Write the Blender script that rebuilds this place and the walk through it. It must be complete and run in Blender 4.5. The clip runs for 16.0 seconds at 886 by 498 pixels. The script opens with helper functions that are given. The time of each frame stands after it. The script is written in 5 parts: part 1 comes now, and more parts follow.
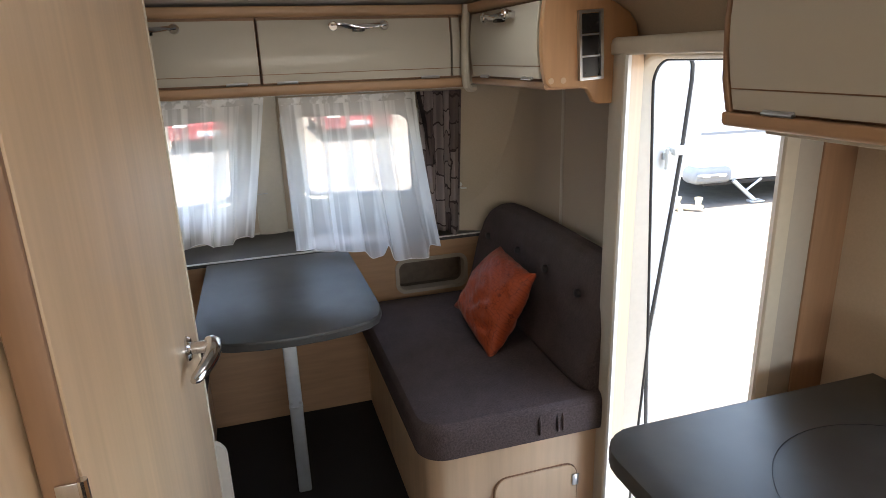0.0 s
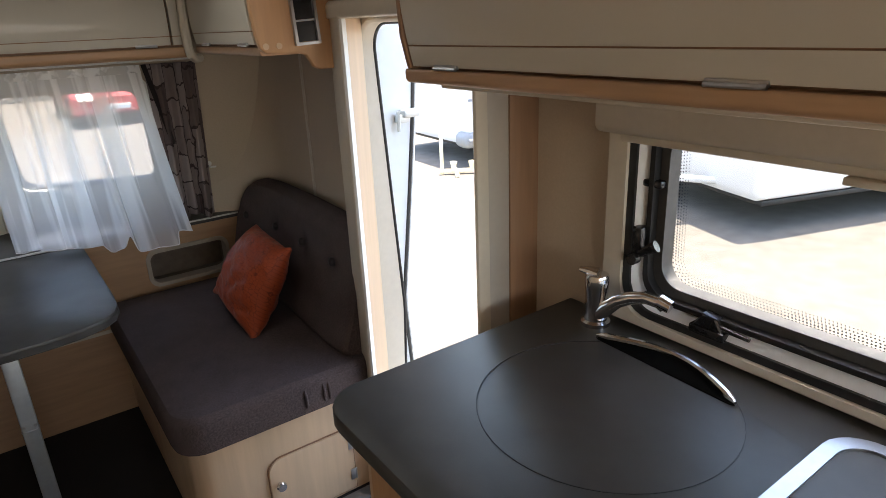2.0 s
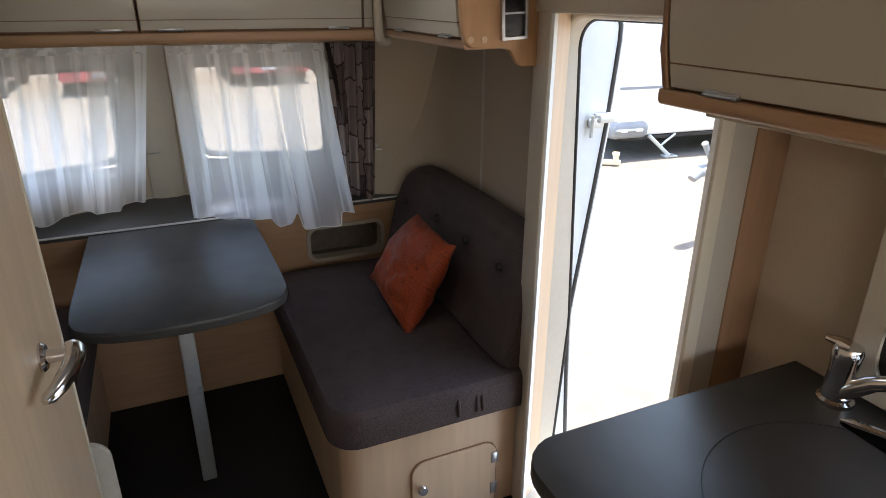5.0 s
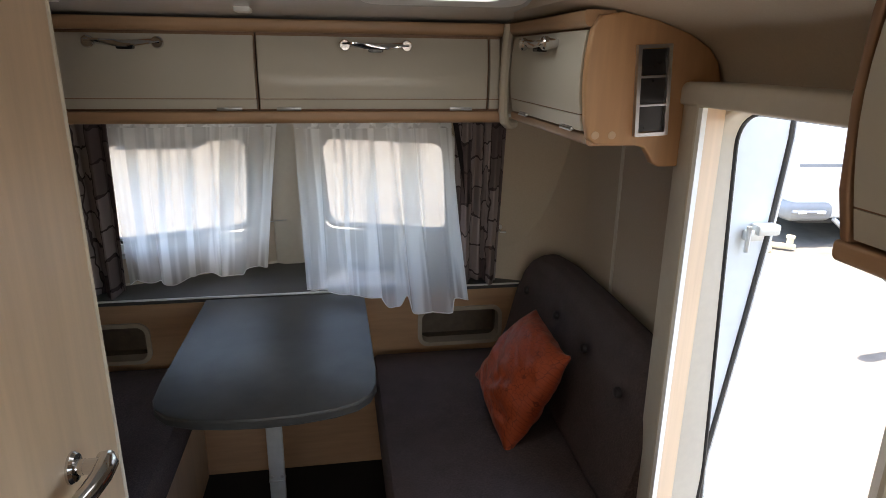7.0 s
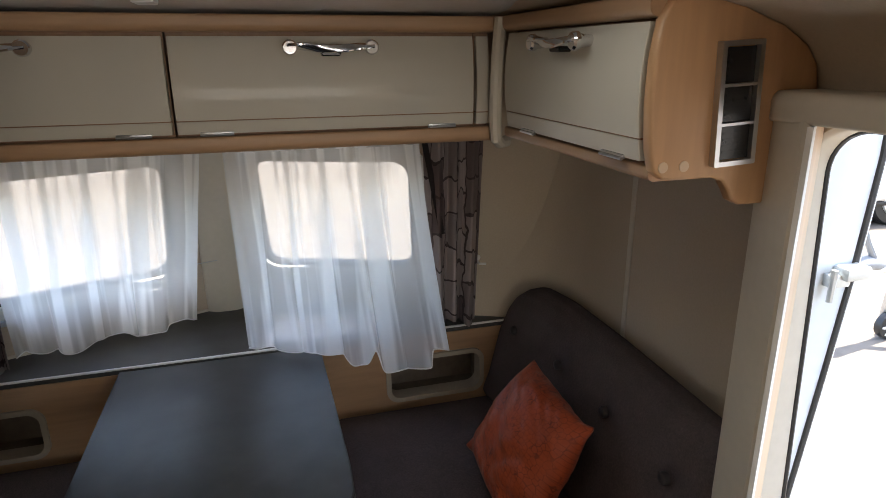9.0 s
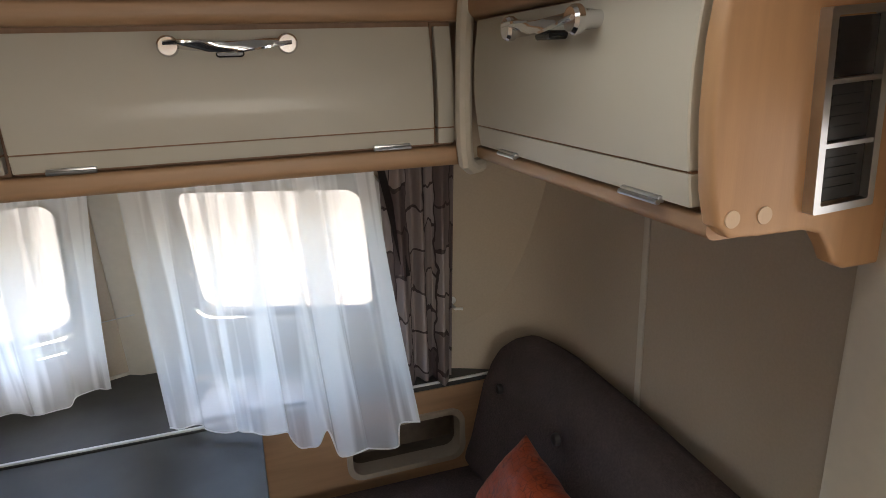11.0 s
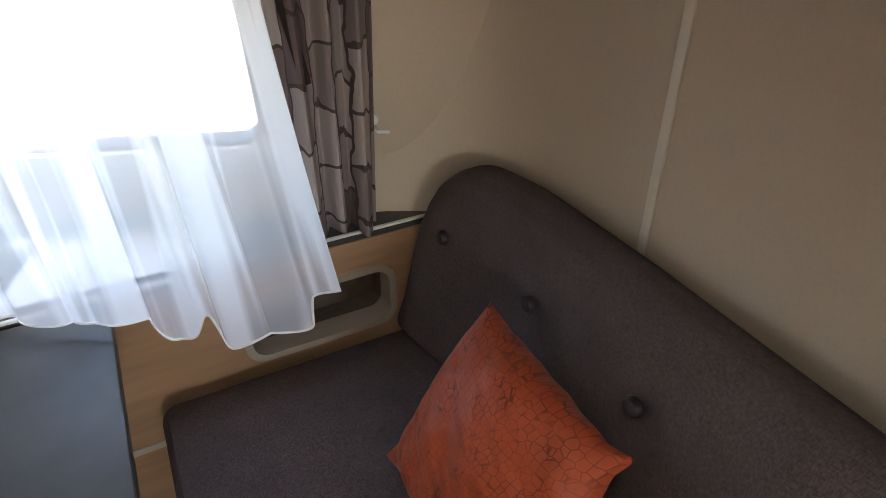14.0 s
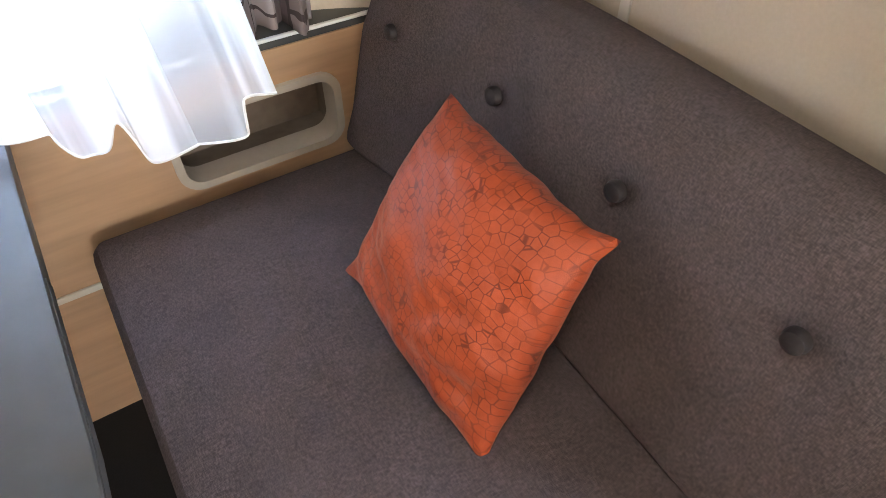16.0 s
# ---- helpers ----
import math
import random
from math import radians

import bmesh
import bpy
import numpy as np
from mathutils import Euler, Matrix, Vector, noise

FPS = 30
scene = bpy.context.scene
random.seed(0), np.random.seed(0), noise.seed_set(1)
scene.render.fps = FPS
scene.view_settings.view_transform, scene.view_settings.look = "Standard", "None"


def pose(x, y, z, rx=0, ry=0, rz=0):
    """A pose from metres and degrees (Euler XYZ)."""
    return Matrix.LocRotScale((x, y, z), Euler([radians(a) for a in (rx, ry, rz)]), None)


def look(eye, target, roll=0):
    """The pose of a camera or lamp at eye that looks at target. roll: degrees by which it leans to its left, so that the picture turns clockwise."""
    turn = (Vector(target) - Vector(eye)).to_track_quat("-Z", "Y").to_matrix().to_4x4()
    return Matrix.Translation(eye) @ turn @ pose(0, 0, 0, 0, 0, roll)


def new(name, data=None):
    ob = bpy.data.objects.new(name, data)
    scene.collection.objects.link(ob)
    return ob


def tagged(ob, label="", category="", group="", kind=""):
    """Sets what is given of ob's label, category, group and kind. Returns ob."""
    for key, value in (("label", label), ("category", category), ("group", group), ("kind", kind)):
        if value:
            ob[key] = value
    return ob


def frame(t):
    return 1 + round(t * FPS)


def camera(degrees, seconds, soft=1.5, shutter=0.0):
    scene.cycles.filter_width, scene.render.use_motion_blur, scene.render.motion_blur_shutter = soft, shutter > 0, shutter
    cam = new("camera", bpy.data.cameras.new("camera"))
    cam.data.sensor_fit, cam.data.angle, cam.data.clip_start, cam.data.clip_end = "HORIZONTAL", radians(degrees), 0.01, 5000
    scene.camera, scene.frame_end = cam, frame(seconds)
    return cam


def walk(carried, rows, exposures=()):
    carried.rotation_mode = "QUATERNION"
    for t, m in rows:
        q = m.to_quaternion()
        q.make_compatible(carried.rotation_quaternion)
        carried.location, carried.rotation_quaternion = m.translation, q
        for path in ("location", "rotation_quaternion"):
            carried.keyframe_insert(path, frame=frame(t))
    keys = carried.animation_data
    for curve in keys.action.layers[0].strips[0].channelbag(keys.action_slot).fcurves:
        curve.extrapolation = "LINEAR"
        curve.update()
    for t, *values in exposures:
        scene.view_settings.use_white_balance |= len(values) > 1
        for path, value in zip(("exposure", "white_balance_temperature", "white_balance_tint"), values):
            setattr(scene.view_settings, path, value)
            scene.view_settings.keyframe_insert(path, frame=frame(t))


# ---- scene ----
# ---------------------------------------------------------------- camera
cam = camera(70.7, 16.0, soft=0.5)
PATH = [
    (0, (0.346, 0.113, 1.505), (0.893, 1.945, 0.915), -1.9),
    (0.5, (0.38, 0.093, 1.493), (1.084, 1.864, 0.886), -1.9),
    (1, (0.422, 0.077, 1.483), (1.253, 1.777, 0.834), -2.4),
    (1.5, (0.472, 0.061, 1.481), (1.432, 1.682, 0.81), -2.7),
    (2, (0.498, 0.044, 1.476), (1.584, 1.578, 0.791), -2.5),
    (2.5, (0.483, 0.059, 1.482), (1.612, 1.552, 0.78), -1.9),
    (3, (0.445, 0.087, 1.481), (1.607, 1.546, 0.76), -0.8),
    (3.5, (0.419, 0.117, 1.488), (1.563, 1.584, 0.753), 0.1),
    (4, (0.385, 0.155, 1.502), (1.415, 1.701, 0.762), 0.5),
    (4.2, (0.372, 0.169, 1.504), (1.341, 1.755, 0.765), 0.4),
    (6.3, (0.556, 0.412, 1.57), (1.053, 2.214, 0.861), 1.0),
    (6.5, (0.564, 0.425, 1.572), (1.022, 2.265, 0.938), 1.0),
    (7, (0.606, 0.455, 1.577), (0.926, 2.34, 0.992), 0.7),
    (7.5, (0.615, 0.504, 1.58), (0.918, 2.389, 0.986), 0.6),
    (8, (0.612, 0.619, 1.58), (0.955, 2.505, 1.009), 0.3),
    (8.5, (0.588, 0.78, 1.589), (1.037, 2.641, 1.007), -0.3),
    (9, (0.56, 0.873, 1.59), (1.093, 2.707, 0.996), -0.4),
    (9.2, (0.559, 0.895, 1.584), (1.108, 2.727, 0.997), -0.4),
    (11.5, (0.742, 1.281, 1.565), (1.328, 3.105, 0.99), -2.1),
    (12, (0.747, 1.325, 1.534), (1.34, 3.134, 0.921), -1.9),
    (12.5, (0.756, 1.397, 1.496), (1.404, 3.138, 0.757), -1.7),
    (13, (0.774, 1.496, 1.456), (1.472, 3.169, 0.611), -1.2),
    (13.5, (0.78, 1.573, 1.419), (1.526, 3.168, 0.47), -0.1),
    (14, (0.798, 1.626, 1.398), (1.576, 3.117, 0.316), -0.1),
    (14.5, (0.8, 1.647, 1.351), (1.602, 3.055, 0.179), 0.0),
    (15, (0.809, 1.653, 1.305), (1.617, 2.966, 0.031), 0.3),
    (15.5, (0.818, 1.656, 1.27), (1.586, 2.891, -0.103), -1.2),
    (16, (0.808, 1.661, 1.258), (1.568, 2.831, -0.175), 0.1),
]
EXPOSURES = [(t, e, 7000, 10) for t, e in ((0.0, 3.2), (0.5, 3.0), (1.0, 2.9), (2.5, 2.7), (4.0, 2.65), (7.0, 2.75), (9.0, 2.85), (11.5, 3.35), (12.5, 3.5), (13.0, 3.65), (13.5, 3.7), (14.5, 4.35), (15.0, 4.8), (16.0, 5.3))]
walk(cam, [(t, look(eye, target, roll)) for t, eye, target, roll in PATH], EXPOSURES)

# ---------------------------------------------------------------- light
ROOF_W, REAR_W = 0.14, 1.8      # daylight through the rooflight and the rear window, watts
SUN_TO = Vector((0.10, 0.03, 0.99)).normalized()
world = bpy.data.worlds.new("sky")
scene.world = world
world.use_nodes = True
wn, wl = world.node_tree.nodes, world.node_tree.links
sky = wn.new("ShaderNodeTexSky")
sky.sky_type = 'NISHITA'
sky.sun_disc = False
sky.dust_density = 1.5
sky.sun_elevation = math.asin(SUN_TO.z)
sky.sun_rotation = math.atan2(SUN_TO.x, SUN_TO.y)
wn["Background"].inputs["Strength"].default_value = 0.15
wl.new(sky.outputs[0], wn["Background"].inputs["Color"])
sun_data = bpy.data.lights.new("sun", 'SUN')
sun_data.energy, sun_data.angle, sun_data.color = 2.7, radians(0.6), (1.0, 0.95, 0.88)
sun = new("sun", sun_data)
sun.matrix_world = look(SUN_TO * 30, (0, 0, 0))


# ---------------------------------------------------------------- materials
def mat(name, base, rough=0.5, metal=0.0, scale=30.0, var=0.08, bump=0.0, bump_scale=200.0, stretch=(1, 1, 1), coat=0.0,
        big=0.0, big_scale=2.5, spec=0.5):
    """Principled surface with grain at one scale and slow variation at another."""
    m = bpy.data.materials.new(name)
    m.use_nodes = True
    n, l = m.node_tree.nodes, m.node_tree.links
    p = n["Principled BSDF"]
    p.inputs["Roughness"].default_value, p.inputs["Metallic"].default_value = rough, metal
    p.inputs["Coat Weight"].default_value = coat
    p.inputs["Coat Roughness"].default_value = 0.08
    p.inputs["Specular IOR Level"].default_value = spec
    tc, mp = n.new("ShaderNodeTexCoord"), n.new("ShaderNodeMapping")
    mp.inputs["Scale"].default_value = stretch
    l.new(tc.outputs["Object"], mp.inputs["Vector"])
    t1 = n.new("ShaderNodeTexNoise")
    t1.inputs["Scale"].default_value, t1.inputs["Detail"].default_value = scale, 5
    l.new(mp.outputs[0], t1.inputs["Vector"])
    t2 = n.new("ShaderNodeTexNoise")
    t2.inputs["Scale"].default_value, t2.inputs["Detail"].default_value = big_scale, 2
    l.new(mp.outputs[0], t2.inputs["Vector"])
    r1, r2 = n.new("ShaderNodeMapRange"), n.new("ShaderNodeMapRange")
    for r, v in ((r1, var), (r2, max(big, var * 0.5))):
        r.inputs["From Min"].default_value, r.inputs["From Max"].default_value = 0.25, 0.75
        r.inputs["To Min"].default_value, r.inputs["To Max"].default_value = 1 - v, 1 + v
    l.new(t1.outputs["Fac"], r1.inputs["Value"])
    l.new(t2.outputs["Fac"], r2.inputs["Value"])
    mul = n.new("ShaderNodeMath")
    mul.operation = 'MULTIPLY'
    l.new(r1.outputs[0], mul.inputs[0])
    l.new(r2.outputs[0], mul.inputs[1])
    vm = n.new("ShaderNodeVectorMath")
    vm.operation = 'SCALE'
    vm.inputs[0].default_value = base
    l.new(mul.outputs[0], vm.inputs["Scale"])
    l.new(vm.outputs[0], p.inputs["Base Color"])
    if bump:
        t3, b = n.new("ShaderNodeTexNoise"), n.new("ShaderNodeBump")
        t3.inputs["Scale"].default_value, t3.inputs["Detail"].default_value = bump_scale, 3
        l.new(mp.outputs[0], t3.inputs["Vector"])
        b.inputs["Strength"].default_value, b.inputs["Distance"].default_value = bump, 0.002
        l.new(t3.outputs["Fac"], b.inputs["Height"])
        l.new(b.outputs[0], p.inputs["Normal"])
    return m


def nodes_of(m):
    return m.node_tree.nodes, m.node_tree.links, m.node_tree.nodes["Principled BSDF"]


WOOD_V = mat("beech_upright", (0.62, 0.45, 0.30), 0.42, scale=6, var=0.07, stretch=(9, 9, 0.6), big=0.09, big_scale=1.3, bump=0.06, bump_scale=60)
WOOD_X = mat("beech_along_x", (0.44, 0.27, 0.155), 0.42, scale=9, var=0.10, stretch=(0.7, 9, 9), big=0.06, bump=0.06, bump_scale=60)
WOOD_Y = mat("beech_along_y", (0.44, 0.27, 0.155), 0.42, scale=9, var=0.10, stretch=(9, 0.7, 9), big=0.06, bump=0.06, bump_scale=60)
WOOD_ORANGE = mat("beech_end_panel", (0.50, 0.29, 0.15), 0.40, scale=9, var=0.08, stretch=(9, 9, 0.7), big=0.05, bump=0.05, bump_scale=60)
WOOD_DARK = mat("beech_edge", (0.27, 0.15, 0.085), 0.5, scale=9, var=0.12, stretch=(9, 9, 0.7))
CREAM = mat("cream_gloss", (0.53, 0.495, 0.42), 0.45, scale=3, var=0.015, big=0.025, coat=0.18)
BEIGE = mat("beige_wall_vinyl", (0.50, 0.415, 0.32), 0.62, scale=180, var=0.04, big=0.04, bump=0.12, bump_scale=400)
TRIM = mat("pale_beige_trim", (0.60, 0.545, 0.455), 0.5, scale=60, var=0.03, big=0.03)
WHITE = mat("white_plastic", (0.76, 0.76, 0.74), 0.35, scale=40, var=0.02, big=0.02)
CEIL = mat("ceiling_lining", (0.78, 0.80, 0.81), 0.18, scale=50, var=0.03, big=0.05)
HPL = mat("anthracite_laminate", (0.052, 0.052, 0.051), 0.43, scale=14, var=0.20, big=0.16, big_scale=5, bump=0.05, bump_scale=500)
HPL_EDGE = mat("laminate_edge", (0.040, 0.039, 0.038), 0.45, scale=40, var=0.1)
CARPET = mat("dark_carpet", (0.013, 0.011, 0.011), 0.95, scale=300, var=0.4, big=0.15, bump=0.6, bump_scale=600)
FLOOR_LINO = mat("grey_lino", (0.16, 0.155, 0.15), 0.5, scale=60, var=0.15, big=0.1)
FABRIC = mat("mauve_grey_weave", (0.080, 0.061, 0.061), 0.88, scale=16, var=0.10, big=0.10, big_scale=5, bump=0.5, bump_scale=1100, spec=0.25)


def slub(m, amount):
    """Adds the long uneven threads of a linen-like weave, in both directions, to colour and relief."""
    n, l, p = nodes_of(m)
    tc = n.new("ShaderNodeTexCoord")
    threads = []
    for stretch in ((1, 0.2, 1), (0.2, 1, 0.2)):
        mp, ns, r = n.new("ShaderNodeMapping"), n.new("ShaderNodeTexNoise"), n.new("ShaderNodeMapRange")
        mp.inputs["Scale"].default_value = stretch
        ns.inputs["Scale"].default_value, ns.inputs["Detail"].default_value = 850, 2
        r.inputs["From Min"].default_value, r.inputs["From Max"].default_value = 0.30, 0.72
        r.inputs["To Min"].default_value, r.inputs["To Max"].default_value = 1 - amount, 1 + amount * 1.25
        l.new(tc.outputs["Object"], mp.inputs["Vector"])
        l.new(mp.outputs[0], ns.inputs["Vector"])
        l.new(ns.outputs["Fac"], r.inputs["Value"])
        threads.append(r)
    mul, vm, b = n.new("ShaderNodeMath"), n.new("ShaderNodeVectorMath"), n.new("ShaderNodeBump")
    mul.operation, vm.operation = 'MULTIPLY', 'SCALE'
    l.new(threads[0].outputs[0], mul.inputs[0])
    l.new(threads[1].outputs[0], mul.inputs[1])
    old = p.inputs["Base Color"].links[0].from_socket
    l.new(old, vm.inputs[0])
    l.new(mul.outputs[0], vm.inputs["Scale"])
    l.new(vm.outputs[0], p.inputs["Base Color"])
    b.inputs["Strength"].default_value, b.inputs["Distance"].default_value = 0.5, 0.001
    l.new(mul.outputs[0], b.inputs["Height"])
    l.new(b.outputs[0], p.inputs["Normal"])
FABRIC_DARK = mat("button_cloth", (0.022, 0.016, 0.017), 0.55, scale=200, var=0.2, bump=0.3, bump_scale=800)
CHROME = mat("chrome", (0.72, 0.72, 0.74), 0.10, 1.0, scale=40, var=0.03)
STEEL = mat("brushed_steel", (0.55, 0.56, 0.58), 0.28, 1.0, scale=60, var=0.06)
ALU = mat("aluminium_profile", (0.62, 0.66, 0.68), 0.35, 0.7, scale=60, var=0.05)
SILVER = mat("satin_silver", (0.84, 0.87, 0.90), 0.32, 0.0, scale=60, var=0.04)
SEAL_GREY = mat("dark_grey_rubber", (0.045, 0.043, 0.041), 0.6, scale=80, var=0.15)
BLACK = mat("black_rubber", (0.012, 0.012, 0.013), 0.45, scale=80, var=0.15)
BLACK_GLOSS = mat("black_plastic", (0.015, 0.015, 0.017), 0.22, scale=80, var=0.1)
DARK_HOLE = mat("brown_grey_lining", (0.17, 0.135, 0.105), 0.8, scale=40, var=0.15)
DOOR_BLUE = mat("door_lining_grey", (0.72, 0.76, 0.78), 0.4, scale=30, var=0.03)
PAPER = mat("white_paper", (0.78, 0.82, 0.86), 0.7, scale=50, var=0.02)
INK = mat("grey_print", (0.25, 0.26, 0.28), 0.7, scale=50, var=0.05)
GROUND = mat("sandy_ground", (0.15, 0.134, 0.114), 0.95, scale=7, var=0.16, big=0.10, big_scale=1.1, bump=1.0, bump_scale=11)
VAN_WHITE = mat("caravan_white", (0.78, 0.78, 0.77), 0.35, scale=4, var=0.02, big=0.02)
VAN_GREY = mat("caravan_grey", (0.24, 0.25, 0.26), 0.4, scale=10, var=0.06)
RED = mat("red_paint", (0.40, 0.045, 0.04), 0.25, scale=4, var=0.03, coat=0.5)
YELLOW = mat("yellow_paint", (0.80, 0.70, 0.46), 0.5, scale=20, var=0.08)
STONE = mat("tan_stone_wall", (0.46, 0.40, 0.32), 0.9, scale=6, var=0.2, big=0.1)
BROWN = mat("brown_strip", (0.29, 0.165, 0.095), 0.5, scale=9, var=0.10, stretch=(9, 9, 0.7))
RIM = mat("pocket_rim", (0.43, 0.375, 0.305), 0.5, scale=60, var=0.04)
# darker copy of TRIM: the door strip's shade is put into its colour
SHADE_TRIM = mat("shaded_beige_trim", (0.44, 0.40, 0.35), 0.5, scale=60, var=0.03, big=0.03)
RECESS_SHADE = mat("matt_black_recess_shade", (0.005, 0.005, 0.005), 1.0, scale=80, var=0.1, spec=0.0)
SEAM = mat("wall_seam_strip", (0.62, 0.57, 0.49), 0.45, scale=60, var=0.03)


slub(FABRIC, 0.30)


def crackle(name, base, line, scale, width, rough, sheen=0.0):
    """Cloth with dark cell lines."""
    m = mat(name, base, rough, scale=120, var=0.10, big=0.08, big_scale=6, bump=0.25, bump_scale=700, spec=0.3)
    n, l, p = nodes_of(m)
    tc, mp, vo = n.new("ShaderNodeTexCoord"), n.new("ShaderNodeMapping"), n.new("ShaderNodeTexVoronoi")
    vo.feature = 'DISTANCE_TO_EDGE'
    vo.inputs["Scale"].default_value, vo.inputs["Randomness"].default_value = scale, 0.55
    # cells run out from the middle of the cloth, smaller towards it
    out, far, wide, from_mid = n.new("ShaderNodeVectorMath"), n.new("ShaderNodeVectorMath"), n.new("ShaderNodeMath"), n.new("ShaderNodeVectorMath")
    out.operation, far.operation, wide.operation, from_mid.operation = 'SUBTRACT', 'LENGTH', 'POWER', 'SCALE'
    out.inputs[1].default_value = (0.5, 0.5, 0)
    wide.inputs[1].default_value = -0.2
    l.new(tc.outputs["UV"], out.inputs[0])
    l.new(out.outputs[0], far.inputs[0])
    l.new(far.outputs["Value"], wide.inputs[0])
    l.new(out.outputs[0], from_mid.inputs[0])
    l.new(wide.outputs[0], from_mid.inputs["Scale"])
    l.new(from_mid.outputs[0], mp.inputs["Vector"])
    l.new(mp.outputs[0], vo.inputs["Vector"])
    r, worn, weak = n.new("ShaderNodeMapRange"), n.new("ShaderNodeTexNoise"), n.new("ShaderNodeMapRange")
    worn.inputs["Scale"].default_value, worn.inputs["Detail"].default_value = 9, 2
    l.new(tc.outputs["UV"], worn.inputs["Vector"])
    weak.inputs["From Min"].default_value, weak.inputs["From Max"].default_value = 0.40, 0.62
    weak.inputs["To Min"].default_value, weak.inputs["To Max"].default_value = 0.1, 0.55
    l.new(worn.outputs["Fac"], weak.inputs["Value"])
    l.new(weak.outputs[0], r.inputs["To Min"])
    r.inputs["From Min"].default_value, r.inputs["From Max"].default_value = width * 0.5, width * 1.2
    l.new(vo.outputs["Distance"], r.inputs["Value"])
    mix = n.new("ShaderNodeMix")
    mix.data_type = 'RGBA'
    old = p.inputs["Base Color"].links[0].from_socket
    mix.inputs["A"].default_value = (*line, 1)
    l.new(r.outputs[0], mix.inputs["Factor"])
    l.new(old, mix.inputs["B"])
    l.new(mix.outputs["Result"], p.inputs["Base Color"])
    p.inputs["Sheen Weight"].default_value = sheen
    return m


ORANGE = crackle("orange_crackle_satin", (0.37, 0.063, 0.019), (0.15, 0.022, 0.009), 24, 0.055, 0.48, 0.08)


def pattern_cloth():
    """Grey-mauve curtain cloth with dark brick-like outlines and darker columns."""
    m = mat("patterned_curtain", (0.30, 0.25, 0.255), 0.8, scale=150, var=0.12, big=0.1)
    n, l, p = nodes_of(m)
    tc, mp, br = n.new("ShaderNodeTexCoord"), n.new("ShaderNodeMapping"), n.new("ShaderNodeTexBrick")
    mp.inputs["Rotation"].default_value = (0, 0, radians(90))
    ns, add = n.new("ShaderNodeTexNoise"), n.new("ShaderNodeVectorMath")
    ns.inputs["Scale"].default_value = 7
    l.new(tc.outputs["UV"], ns.inputs["Vector"])
    sc = n.new("ShaderNodeVectorMath")
    sc.operation = 'SCALE'
    sc.inputs["Scale"].default_value = 0.12
    l.new(ns.outputs["Color"], sc.inputs[0])
    l.new(tc.outputs["UV"], add.inputs[0])
    l.new(sc.outputs[0], add.inputs[1])
    l.new(add.outputs[0], mp.inputs["Vector"])
    l.new(mp.outputs[0], br.inputs["Vector"])
    br.inputs["Scale"].default_value = 3.8
    br.inputs["Mortar Size"].default_value = 0.028
    br.inputs["Row Height"].default_value, br.inputs["Brick Width"].default_value = 0.75, 0.70
    br.inputs["Mortar Smooth"].default_value = 0.2
    br.inputs["Color1"].default_value, br.inputs["Color2"].default_value = (0.34, 0.29, 0.29, 1), (0.10, 0.07, 0.072, 1)
    br.inputs["Mortar"].default_value = (0.055, 0.038, 0.04, 1)
    l.new(br.outputs["Color"], p.inputs["Base Color"])
    return m


CURTAIN = pattern_cloth()


def net_cloth():
    """Sheer white voile: part open weave, part light-scattering thread."""
    m = bpy.data.materials.new("white_voile")
    m.use_nodes = True
    n, l = m.node_tree.nodes, m.node_tree.links
    n.remove(n["Principled BSDF"])
    out = n["Material Output"]
    tr, tl, df = n.new("ShaderNodeBsdfTransparent"), n.new("ShaderNodeBsdfTranslucent"), n.new("ShaderNodeBsdfDiffuse")
    tl.inputs["Color"].default_value = df.inputs["Color"].default_value = (0.97, 0.985, 0.99, 1)
    a, b = n.new("ShaderNodeMixShader"), n.new("ShaderNodeMixShader")
    a.inputs[0].default_value = 0.32
    l.new(tl.outputs[0], a.inputs[1])
    l.new(df.outputs[0], a.inputs[2])
    ns = n.new("ShaderNodeTexNoise")
    ns.inputs["Scale"].default_value = 900
    r = n.new("ShaderNodeMapRange")
    r.inputs["To Min"].default_value, r.inputs["To Max"].default_value = 0.92, 1.08
    l.new(ns.outputs["Fac"], r.inputs["Value"])
    tc, mp, gather, r2, mul = n.new("ShaderNodeTexCoord"), n.new("ShaderNodeMapping"), n.new("ShaderNodeTexNoise"), n.new("ShaderNodeMapRange"), n.new("ShaderNodeMath")
    mp.inputs["Scale"].default_value = (12, 0.55, 1)
    gather.inputs["Scale"].default_value, gather.inputs["Detail"].default_value = 1.0, 2.5
    l.new(tc.outputs["UV"], mp.inputs["Vector"])
    l.new(mp.outputs[0], gather.inputs["Vector"])
    r2.inputs["From Min"].default_value, r2.inputs["From Max"].default_value = 0.47, 0.55
    r2.inputs["To Min"].default_value, r2.inputs["To Max"].default_value = 0.50, 0.86
    l.new(gather.outputs["Fac"], r2.inputs["Value"])
    mul.operation = 'MULTIPLY'
    l.new(r.outputs[0], mul.inputs[0])
    l.new(r2.outputs[0], mul.inputs[1])
    l.new(mul.outputs[0], b.inputs[0])
    l.new(tr.outputs[0], b.inputs[1])
    l.new(a.outputs[0], b.inputs[2])
    l.new(b.outputs[0], out.inputs["Surface"])
    return m


NET = net_cloth()
HEM = mat("white_hem", (0.85, 0.86, 0.87), 0.8, scale=100, var=0.03)


